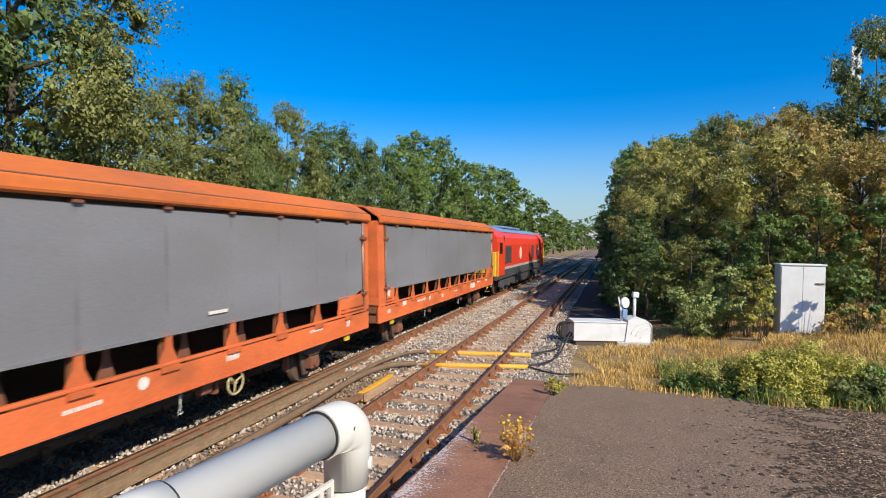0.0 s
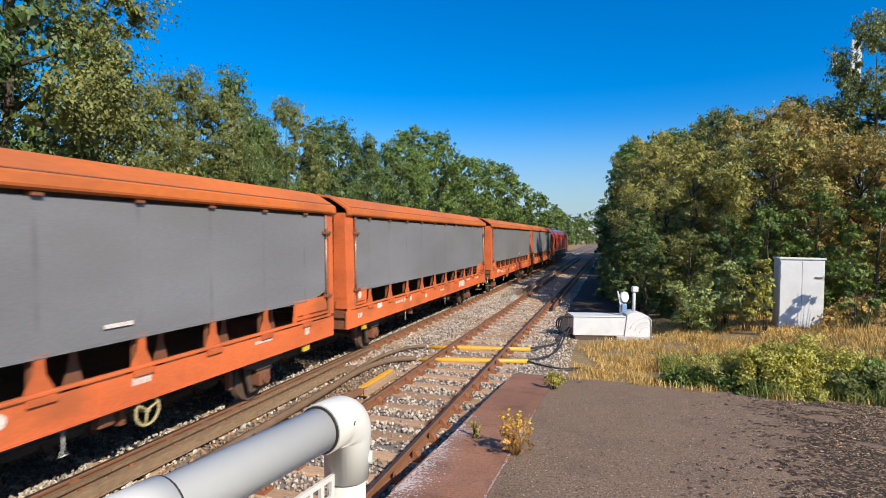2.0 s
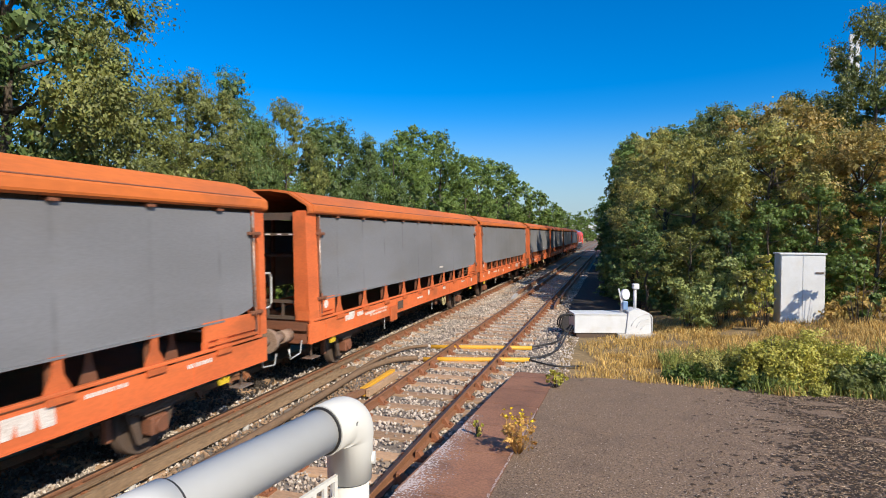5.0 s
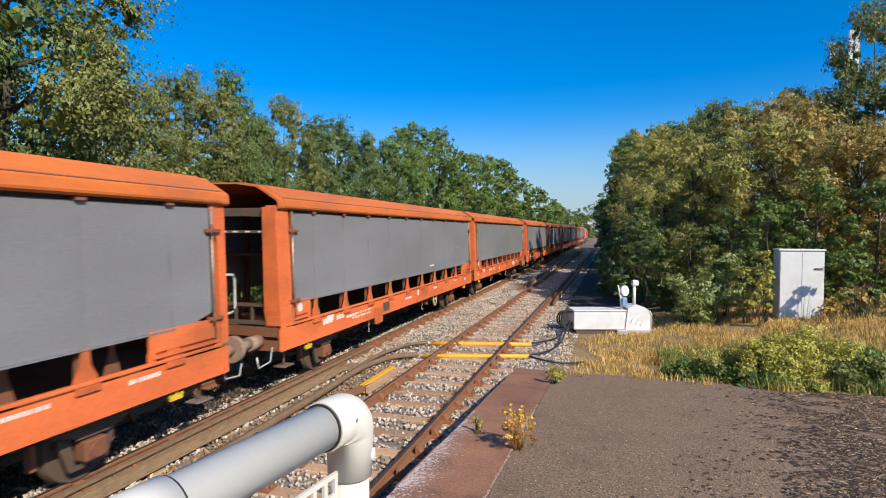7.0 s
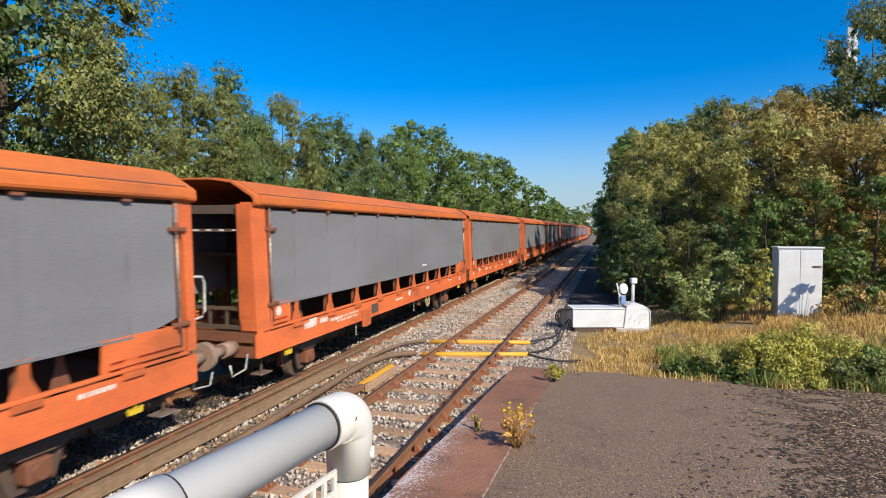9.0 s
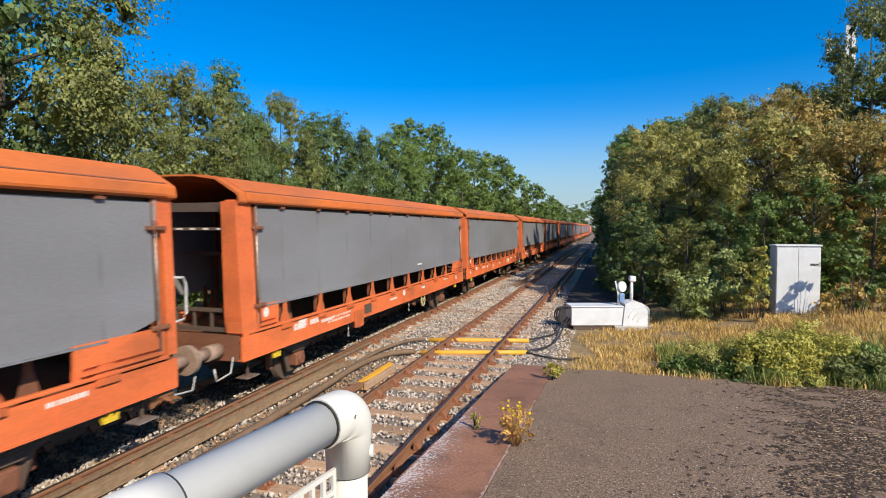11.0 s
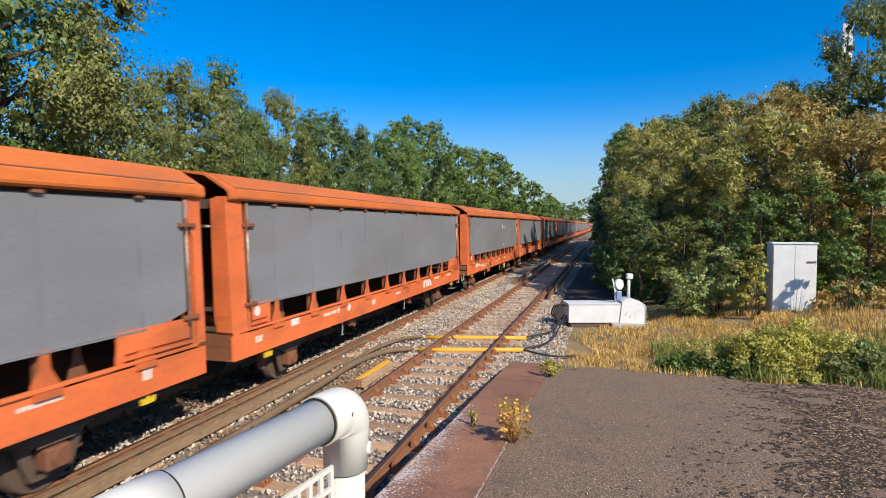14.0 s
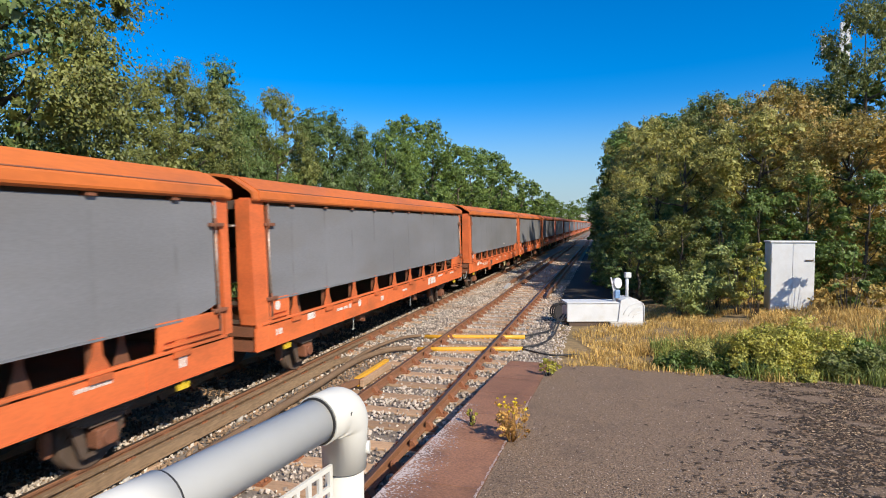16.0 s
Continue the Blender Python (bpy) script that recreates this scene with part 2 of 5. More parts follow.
LEAF_RUST = leaf_mat("rust_tinged_leaves", (0.46, 0.29, 0.08), (0.30, 0.29, 0.07))
LEAF_YELLOW = leaf_mat("yellow_green_leaves", (0.54, 0.47, 0.085), (0.30, 0.32, 0.055))
LEAF_PALE = leaf_mat("pale_green_leaves", (0.36, 0.40, 0.13), (0.24, 0.29, 0.08))
STRAW = mat("dry_grass", (0.66, 0.45, 0.15), 0.85, col2=(0.48, 0.31, 0.09), scale=0.8, fine=4, bump=0, island=0.35, translucent=0.2)
GRASS = mat("green_grass", (0.18, 0.25, 0.05), 0.7, col2=(0.30, 0.30, 0.07), scale=0.8, fine=4, bump=0, island=0.35, translucent=0.2)
LITTER = mat("leaf_litter", (0.20, 0.115, 0.06), 0.9, col2=(0.50, 0.37, 0.23), scale=2.5, fine=12, bump=0, island=0.8)
MOSS = mat("dark_moss", (0.036, 0.023, 0.013), 0.95, col2=(0.075, 0.046, 0.025), scale=3, bump=0, island=0.5)
TWIG = mat("dry_twig", (0.46, 0.34, 0.22), 0.9, col2=(0.30, 0.20, 0.125), scale=3, bump=0, island=0.5)
GRIT = mat("asphalt_grit", (0.46, 0.37, 0.29), 0.9, col2=(0.33, 0.25, 0.19), scale=30, bump=0, island=0.6)
CONCRETE = mat("concrete", (0.48, 0.45, 0.40), 0.9, col2=(0.36, 0.33, 0.29), scale=2, fine=30, bump=0.3)
FLOWER = mat("yellow_petals", (0.85, 0.62, 0.02), 0.6, bump=0, island=0.2)


# ---------------------------------------------------------------- mesh helpers
def box(bm, x0, x1, y0, y1, z0, z1, bevel=0.0):
    vs = [bm.verts.new((x, y, z)) for x in (x0, x1) for y in (y0, y1) for z in (z0, z1)]
    fs = [(0, 1, 3, 2), (4, 6, 7, 5), (0, 4, 5, 1), (2, 3, 7, 6), (0, 2, 6, 4), (1, 5, 7, 3)]
    faces = [bm.faces.new([vs[i] for i in f]) for f in fs]
    if bevel:
        edges = list({e for f in faces for e in f.edges})
        bmesh.ops.bevel(bm, geom=edges, offset=bevel, segments=2, affect="EDGES", profile=0.5)
    return bm


def prism(bm, outline, axis, a, b):
    """Extrudes an outline of 2D points along x, y or z from a to b."""
    def put(p, q):
        u, v = p
        return {"x": (q, u, v), "y": (u, q, v), "z": (u, v, q)}[axis]
    lo = [bm.verts.new(put(p, a)) for p in outline]
    hi = [bm.verts.new(put(p, b)) for p in outline]
    n = len(outline)
    for i in range(n):
        bm.faces.new((lo[i], lo[(i + 1) % n], hi[(i + 1) % n], hi[i]))
    bm.faces.new(lo[::-1])
    bm.faces.new(hi)
    return bm


def tube(bm, pts, r, seg=10, caps=True):
    """A tube of radius r (a number, or one for each point) along the points."""
    pts = [Vector(p) for p in pts]
    rs = r if isinstance(r, (list, tuple)) else [r] * len(pts)
    rings = []
    up = Vector((0.123, 0.31, 0.94)).normalized()
    for i, p in enumerate(pts):
        d = (pts[min(i + 1, len(pts) - 1)] - pts[max(i - 1, 0)]).normalized()
        side = d.cross(up)
        if side.length < 0.2:
            side = d.cross(Vector((1, 0.2, 0)))
        side.normalize()
        nrm = side.cross(d)
        rings.append([bm.verts.new(p + (side * math.cos(2 * math.pi * k / seg) + nrm * math.sin(2 * math.pi * k / seg)) * rs[i])
                      for k in range(seg)])
    for a, b in zip(rings, rings[1:]):
        for k in range(seg):
            f = bm.faces.new((a[k], a[(k + 1) % seg], b[(k + 1) % seg], b[k]))
            f.smooth = True
    if caps:
        bm.faces.new(rings[0][::-1])
        bm.faces.new(rings[-1])
    return bm


def disc(bm, centre, axis, r, thick, seg=16):
    c, a = Vector(centre), Vector(axis).normalized()
    return tube(bm, [c - a * thick / 2, c + a * thick / 2], r, seg)


def mesh_of(name, bm, material):
    bmesh.ops.recalc_face_normals(bm, faces=bm.faces)
    me = bpy.data.meshes.new(name)
    bm.to_mesh(me)
    bm.free()
    for m in (material if isinstance(material, (list, tuple)) else [material]):
        me.materials.append(m)
    return me


def part(name, bm, material, parent, label=""):
    me = bm if isinstance(bm, bpy.types.Mesh) else mesh_of(name, bm, material)
    ob = new(name, me)
    ob.parent = parent
    if label:
        tagged(ob, label)
    return ob


def thing(name, label, category, group="", kind="", at=None):
    ob = new(name)
    if at is not None:
        ob.matrix_basis = at
    return tagged(ob, label, category, group, kind)


def solid(name, bm, material, label, category, kind="", group=""):
    return tagged(new(name, mesh_of(name, bm, material)), label, category, group, kind)


def raw(name, verts, faces, material):
    me = bpy.data.meshes.new(name)
    me.from_pydata(verts, [], faces)
    me.materials.append(material)
    return me


B = bmesh.new
RNG = np.random.default_rng(7)

# ---------------------------------------------------------------- ground and track bed
NEAR_C, FAR_C, GAUGE = -3.46, -7.05, 0.7525     # track centres, half the distance of the rails
EDGE_X, COPING_X = -1.95, -1.06                 # platform edge, inner side of its coping


def ramp_z(y):
    return 1.0 - 0.0785 * max(y, -3.0)


def ground_z(x, y):
    if x < -9.5:
        return -0.35 + min(0.9, (-9.5 - x) * 0.16)
    if x < -1.2:
        return -0.35
    if y < 12:
        return -0.3
    g = min(1.0, (y - 12) / 3.0)
    return -0.22 + g * min(0.75, max(0.0, x - 1.0) * 0.13)


def ground():
    xs = [-2500, -600, -150, -60, -30, -20, -14, -11, -9.5, -8, -5, -3, -1.9, -1.2, 0, 1, 2, 3, 4, 5, 6, 8, 10, 14, 20, 40, 150, 600, 2500]
    ys = [-2500, -300, -60, -20, 0, 6, 11, 12, 12.5, 13, 14, 15, 17, 19, 22, 26, 32, 40, 60, 100, 160, 300, 900, 4000]
    bm = B()
    vs = [[bm.verts.new((x, y, ground_z(x, y))) for x in xs] for y in ys]
    for j in range(len(ys) - 1):
        for i in range(len(xs) - 1):
            bm.faces.new((vs[j][i], vs[j][i + 1], vs[j + 1][i + 1], vs[j + 1][i]))
    return solid("ground", bm, SOIL, "dry brown earth beside the railway", "ground", "structure")


ground()


def track_bed():
    bm = B()
    prism(bm, [(-10.6, -0.5), (-9.4, -0.215), (-1.96, -0.215), (-1.96, -0.5)], "y", -30, 420)
    prism(bm, [(-1.96, -0.5), (-1.96, -0.215), (-1.3, -0.225), (-0.9, -0.5)], "y", 11.6, 420)
    return solid("track_bed", bm, BED, "grey-brown stone ballast bed under the tracks", "ballast", "structure")


track_bed()


def shaded_cess():
    """The trodden earth strip between the ballast and the wood, its dark colour deepened for the trees' shade."""
    bm = B()
    ys = [18.8 + 2.0 * k for k in range(12)] + [50, 60, 80, 110, 150, 200]
    rows = [[bm.verts.new((x, y, -0.205 + 0.01 * noise.noise((x, y * 0.5, 4)) + (0.02 if -1.6 < x < 0.8 else 0))) for x in
             (-1.85 + 0.2 * noise.noise((0, y, 2)), -1.4, -0.8, -0.2, 0.4, 1.2, 2.2)] for y in ys]
    for a, b in zip(rows, rows[1:]):
        for k in range(6):
            bm.faces.new((a[k], a[k + 1], b[k + 1], b[k]))
    solid("earth_path", bm, SHADED_DARK_EARTH, "dark trodden earth beside the track, deepened for the trees' shade", "path", "structure")


shaded_cess()


def ballast():
    """Loose stones, strewn over the bed between and beside the sleepers."""
    octa = np.array([(1, 0, 0), (-1, 0, 0), (0, 1, 0), (0, -1, 0), (0, 0, 1), (0, 0, -1)], float)
    tri = np.array([(0, 2, 4), (2, 1, 4), (1, 3, 4), (3, 0, 4), (2, 0, 5), (1, 2, 5), (3, 1, 5), (0, 3, 5)])
    n = 52000
    y = np.where(RNG.random(n) < 0.93, 2.2 + 46 * RNG.random(n) ** 1.6, RNG.uniform(-8, 2.2, n))
    x = RNG.uniform(-7.9, -0.95, n)
    keep = (x < -1.98) | (y > 12.0)
    off = np.abs((y - 2.1 + 0.38) % 0.76 - 0.38)
    on_sleeper = (off < 0.12) & ((np.abs(x - NEAR_C) < 1.25) | (np.abs(x - FAR_C) < 1.25))
    keep &= ~(on_sleeper & (x > -5.8) & (RNG.random(n) < 0.9))
    keep &= ~((x > -1.85 + 0.15 * RNG.random(n)) & (y > 19.5))
    x, y = x[keep], y[keep]
    n = len(x)
    size = RNG.uniform(0.016, 0.034, n) * (1 + y / 70)
    turn = np.linalg.qr(RNG.normal(size=(n, 3, 3)))[0]
    v = np.einsum("nij,kj->nki", turn, octa) * RNG.uniform(0.7, 1.25, (n, 6, 1)) * size[:, None, None] * RNG.uniform(0.75, 1.3, (n, 1, 3))
    heap = 0.02 * np.array([noise.noise((a * 1.3, b * 1.3, 0.5)) for a, b in zip(x, y)])
    z = -0.205 + RNG.uniform(0, 0.04, n) + heap
    z = np.where(x > -1.5, z - 0.03, z)
    z = np.where((x < -6.36) & (x > -7.75), z + 0.035, z)
    v += np.stack([x, y, z], 1)[:, None]
    # these stones get the colour that stands for the train's shade
    train_shade = x < -6.82
    dirty = (x > -5.74) & (x < -4.85) & (y < 12.5 + RNG.normal(0, 0.8, n))
    for name, pick, m, lab in (("ballast_stones", ~dirty & ~train_shade, STONE, "loose pale grey-brown ballast stones round the sleepers"),
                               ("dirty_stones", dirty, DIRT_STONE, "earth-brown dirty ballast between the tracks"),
                               ("oily_stones", train_shade, SHADE_STONE, "ballast under the passing train, coloured near-black for its shade")):
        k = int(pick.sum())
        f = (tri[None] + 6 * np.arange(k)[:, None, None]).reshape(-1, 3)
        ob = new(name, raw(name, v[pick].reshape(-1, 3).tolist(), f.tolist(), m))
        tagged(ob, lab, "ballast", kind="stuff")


ballast()


def rail_profile(cx, top=0.0):
    p = [(-0.07, -0.155), (0.07, -0.155), (0.07, -0.140), (0.012, -0.122), (0.012, -0.05), (0.036, -0.04), (0.036, -0.008),
         (0.028, 0.0), (-0.028, 0.0), (-0.036, -0.008), (-0.036, -0.04), (-0.012, -0.05), (-0.012, -0.122), (-0.07, -0.140)]
    return [(cx + u, top + v) for u, v in p]


def rail(cx, y0, y1, top=0.0, material=None, label="rusty steel running rail on timber sleepers", worn=True):
    bm = prism(B(), rail_profile(cx, top), "y", y0, y1)
    ob = solid("rail", bm, material or RAIL, label, "rail", "structure")
    if worn:
        part("rail_head", prism(B(), [(cx - 0.026, top + 0.001), (cx + 0.026, top + 0.001), (cx + 0.022, top + 0.004), (cx - 0.022, top + 0.004)],
                                "y", y0, y1), RAIL_TOP, ob, "dull worn running surface")
    return ob


for c in (NEAR_C, FAR_C):
    for s in (-1, 1):
        rail(c + s * GAUGE, -30, 420)


def conductor(cx, y0, y1, label, drop=0.0, material=None):
    """A third rail with ramped ends, on pot insulators."""
    bm = B()
    w, z0, z1 = 0.036, -0.045 - drop, 0.085 - drop
    prism(bm, [(y0, z0 - 0.07), (y0 + 0.9, z0), (y1 - 0.9, z0), (y1, z0 - 0.07), (y1, z1 - 0.10), (y1 - 0.9, z1), (y0 + 0.9, z1), (y0, z1 - 0.10)],
          "x", cx - w, cx + w)
    prism(bm, [(y0 + 0.9, z0 - 0.012), (y1 - 0.9, z0 - 0.012), (y1 - 0.9, z0 - 0.001), (y0 + 0.9, z0 - 0.001)], "x", cx - 0.06, cx + 0.06)
    ob = solid("conductor_rail", bm, material or COND, label, "rail", "structure")
    pot = mesh_of("insulator", tube(B(), [(0, 0, -0.21), (0, 0, -0.12), (0, 0, -0.055)], [0.07, 0.055, 0.06], 10), CONCRETE)
    y = y0 + 1.0
    while y < min(y1 - 0.5, 60):
        p = part("insulator", pot, None, ob)
        p.location = (cx, y, -drop)
        y += 2.3
    return ob


conductor(-5.80, -30, 11.9, "tan weathered conductor rail between the tracks", 0.06, COND_TAN)
conductor(-4.63, -30, 10.2, "brown rusty conductor rail between the tracks")
conductor(-2.28, 24, 130, "dark conductor rail beside the track")
conductor(-4.62, 28, 130, "dark conductor rail between the tracks")
conductor(-8.25, 20, 130, "dark conductor rail beside the track")


def rail_boards():
    """Timber boards that line the far track's near rail."""
    for k in range(6):
        y0 = -2.6 + 2.72 * k
        t = thing("rail_guard_board", "weathered tan timber guard board along the running rail", "board", "guard boards")
        part("plank", box(B(), -6.20, -6.165, y0, y0 + 2.71, -0.19, -0.077), TIMBER_TAN, t)
        part("cap_board", box(B(), -6.20, -6.115, y0, y0 + 2.71, -0.075, -0.028 + RNG.uniform(-0.006, 0.004), 0.004), TIMBER_TAN, t)
        for y in (y0 + 0.4, y0 + 2.3):
            part("bracket", box(B(), -6.165, -6.125, y - 0.03, y + 0.03, -0.20, -0.10), CHAIR_IRON, t)


rail_boards()


def sleepers():
    def one():
        s = thing("sleeper", "weathered brown timber sleeper with rusty rail chairs", "sleeper", "sleepers under the tracks")
        bm = box(B(), -1.29, 1.29, -0.125, 0.125, -0.31, -0.172, 0.008)
        part("timber", bm, TIMBER, s)
        for k in (-1, 1):
            bm = B()
            box(bm, k * GAUGE - 0.20, k * GAUGE + 0.20, -0.10, 0.10, -0.173, -0.142)
            for q in (-1, 1):
                u = k * GAUGE
                prism(bm, [(u + q * 0.040, -0.143), (u + q * 0.155, -0.143), (u + q * 0.085, -0.045), (u + q * 0.040, -0.038)], "y", -0.065, 0.065)
            for q in (-1, 1):
                tube(bm, [(k * GAUGE + q * 0.175, 0, -0.145), (k * GAUGE + q * 0.175, 0, -0.105)], 0.022, 6)
            part("rail_chair", bm, CHAIR_IRON, s, "rusty cast-iron rail chair")
        return s
    first = one()
    first.matrix_basis = pose(NEAR_C, 2.1, 0)
    for c in (NEAR_C, FAR_C):
        for i in range(-26, 105 if c == NEAR_C else 80):
            y = 2.1 + 0.76 * i
            if c == NEAR_C and i == 0:
                continue
            copy_thing(first, pose(c + RNG.uniform(-0.03, 0.03), y + RNG.uniform(-0.03, 0.03), RNG.uniform(-0.006, 0.006), 0, 0, RNG.uniform(-1.2, 1.2)))


sleepers()


# ---------------------------------------------------------------- platform ramp
def platform():
    bm = B()
    for x0, x1, y1, m in ((EDGE_X + 0.10, 14.0, 12.0, 0),):
        ys = [-30, -3] + [float(k) for k in range(0, 13)]
        xs = [COPING_X, -0.5, 0, 1, 2, 3, 4, 6, 9, 14]
        top = [[bm.verts.new((x, y, ramp_z(y) + 0.003 * noise.noise((x * 0.7, y * 0.7, 3)))) for x in xs] for y in ys]
        for j in range(len(ys) - 1):
            for i in range(len(xs) - 1):
                bm.faces.new((top[j][i], top[j][i + 1], top[j + 1][i + 1], top[j + 1][i]))
        low = [bm.verts.new((x, 12.0, -0.5)) for x in xs]
        for i in range(len(xs) - 1):
            bm.faces.new((top[-1][i], top[-1][i + 1], low[i + 1], low[i]))
        left = [bm.verts.new((COPING_X, y, -0.5)) for y in ys]
        for j in range(len(ys) - 1):
            bm.faces.new((top[j][0], top[j + 1][0], left[j + 1], left[j]))
    ob = solid("platform", bm, ASPHALT, "worn brown-grey asphalt platform ramp, littered with leaves", "platform", "structure")
    wall = prism(B(), [(-30, -0.5), (11.9, -0.5), (11.9, ramp_z(11.9) - 0.09), (-3, ramp_z(-3) - 0.09), (-30, ramp_z(-3) - 0.09)], "x", EDGE_X + 0.12, COPING_X - 0.004)
    part("edge_wall", wall, CONCRETE, ob, "dirty concrete platform wall")
    return ob


platform_ob = platform()


def coping():
    y = -18.3
    i = 0
    while y < 11.6:
        ln = (1.32, 1.26, 1.35, 1.22)[i % 4]
        y1 = min(y + ln, 11.95)
        bm = B()
        x0, x1 = EDGE_X + RNG.uniform(-0.012, 0.012), COPING_X - 0.006
        vs = []
        for yy in (y + 0.008, y1 - 0.008):
            z = ramp_z(yy)
            vs.append([bm.verts.new(p) for p in ((x0, yy, z - 0.10), (x1, yy, z - 0.10), (x1, yy, z + 0.008), (x0 + 0.02, yy, z + 0.008), (x0, yy, z - 0.012))])
        a, b = vs
        for k in range(5):
            bm.faces.new((a[k], a[(k + 1) % 5], b[(k + 1) % 5], b[k]))
        bm.faces.new(a[::-1])
        bm.faces.new(b)
        part("coping_slab", bm, COPING, platform_ob, "red-brown painted coping slab" if i == 0 else "")
        y, i = y1, i + 1


coping()


def worn_line():
    """What is left of a white edge line: flakes that thin out down the ramp."""
    bm = B()
    ys = [2.2 + 0.25 * k for k in range(24)]
    xs = (EDGE_X + 0.03, EDGE_X + 0.3, EDGE_X + 0.6)
    grid = [[bm.verts.new((x, y, ramp_z(y) + 0.0105)) for x in xs] for y in ys]
    for a, b in zip(grid, grid[1:]):
        for k in range(2):
            bm.faces.new((a[k], a[k + 1], b[k + 1], b[k]))
    coat = solid("worn_edge_line", bm, LINE_COAT, "worn white edge line rubbed off the red coping", "painted line", "structure")
    bm = B()
    for k in range(520):
        y = 2.5 + 6.2 * RNG.random() ** 1.3
        s = RNG.uniform(0.004, 0.013)
        x = COPING_X - 0.012 + RNG.normal(0.0, 0.006)
        vs = []
        for j in range(6):
            a = 2 * math.pi * j / 6
            yy = y + 3.2 * s * math.sin(a)
            vs.append(bm.verts.new((x + s * 0.7 * math.cos(a), yy, ramp_z(yy) + 0.0115 + 0.0012 * (k % 3))))
        bm.faces.new(vs)
    ob = solid("worn_white_line", bm, WHITE_WORN, "flaking remains of a white line on the coping", "painted line", "stuff")
    return ob


worn_line()


# ---------------------------------------------------------------- handrail near the camera
def handrail():
    t = thing("handrail", "white-painted steel tube handrail with clamp elbow and slotted panel", "handrail")
    a, b = Vector((-0.641, 1.144, 2.600)), Vector((-1.006, -1.10, 2.565))
    d = (b - a).normalized()
    part("rail_tube", tube(B(), [a, b], 0.0515, 32), WHITE_PAINT, t)
    # elbow: socket, bend, socket
    c = a - d * 0.055
    bend = [a + d * 0.0]
    for k in range(9):
        f = k / 8 * math.pi / 2
        bend.append(c - d * (0.055 * math.sin(f)) + Vector((0, 0, -0.055 * (1 - math.cos(f)))))
    bend.append(bend[-1] + Vector((0, 0, -0.10)))
    bm = tube(B(), bend, [0.0595] + [0.059 + 0.005 * math.sin(k / 8 * math.pi) for k in range(9)] + [0.055], 28)
    part("elbow", bm, WHITE_PAINT, t, "thick white elbow fitting")
    foot = bend[-1]
    part("joint_gap", tube(B(), [a + d * 0.0005, a + d * 0.0045], 0.0565, 28), BLACK_RUBBER, t, "dark gap at the elbow's socket")
    part("collar", tube(B(), [a + d * 0.41, a + d * 0.53], 0.0575, 28), WHITE_PAINT, t, "white tube coupling")
    part("collar_gap", tube(B(), [a + d * 0.4055, a + d * 0.4095], 0.0565, 28), BLACK_RUBBER, t)
    part("post", tube(B(), [foot + Vector((0, 0, 0.03)), (foot.x, foot.y, ramp_z(foot.y) - 0.01)], 0.0485, 28), WHITE_PAINT, t)
    part("post_gap", tube(B(), [foot + Vector((0, 0, 0.001)), foot + Vector((0, 0, -0.003))], 0.0515, 28), BLACK_RUBBER, t, "dark gap under the elbow")
    part("post", tube(B(), [b + Vector((0, 0, 0.02)), (b.x, b.y, ramp_z(b.y) - 0.01)], 0.033, 20), WHITE_PAINT, t)
    part("tee", tube(B(), [b - d * 0.08, b + d * 0.07], 0.058, 24), WHITE_PAINT, t, "white tee fitting")
    part("lug", disc(B(), foot + Vector((0.046, 0.016, 0.050)), (1, 0.3, 0), 0.016, 0.03, 14), WHITE_PAINT, t)
    part("screw_hole", disc(B(), c + Vector((0.0572, -0.004, 0.006)), (1, -0.18, 0), 0.0055, 0.004, 10), BLACK_RUBBER, t, "small dark screw hole")
    # slotted panel below the tube
    bm = B()
    side = Vector((-d.y, d.x, 0)).normalized()
    p0 = foot + d * 0.055 + Vector((0, 0, 0.03))

    def slab(u0, u1, z0, z1):
        vs = []
        for u in (u0, u1):
            for z in (z0, z1):
                for w in (-0.004, 0.004):
                    vs.append(bm.verts.new(p0 + d * u + Vector((0, 0, z)) + side * w))
        for f in ((0, 1, 3, 2), (4, 6, 7, 5), (0, 4, 5, 1), (2, 3, 7, 6), (0, 2, 6, 4), (1, 5, 7, 3)):
            bm.faces.new([vs[i] for i in f])
    for r in range(9):
        slab(0, 0.62, -0.05 * r - 0.012, -0.05 * r)
    for c2 in range(16):
        for r in range(8):
            slab(0.04 * c2, 0.04 * c2 + 0.012, -0.05 * (r + 1), -0.05 * r - 0.012)
    part("slotted_panel", bm, WHITE_PAINT, t, "white slotted panel under the tube")
    return t


handrail()


# ---------------------------------------------------------------- train
WAGON = 14.38
HALF = 1.35


def lean(z):
    """The side leans in a little towards the roof."""
    return HALF - 0.03 * max(0.0, z - 1.3)


def brake_wheel(yw):
    """A three-spoked hand-brake wheel on its shaft, below the sill."""
    bm = B()
    ring = [(1.29, yw + 0.19 * math.cos(2 * math.pi * k / 20), 0.70 + 0.19 * math.sin(2 * math.pi * k / 20)) for k in range(21)]
    tube(bm, ring, 0.020, 6, caps=False)
    for k in range(3):
        a = 2 * math.pi * k / 3 + 0.4
        tube(bm, [(1.285, yw, 0.70), (1.285, yw + 0.19 * math.cos(a), 0.70 + 0.19 * math.sin(a))], 0.016, 6)
    tube(bm, [(1.05, yw, 0.70), (1.31, yw, 0.70)], 0.028, 8)
    return bm


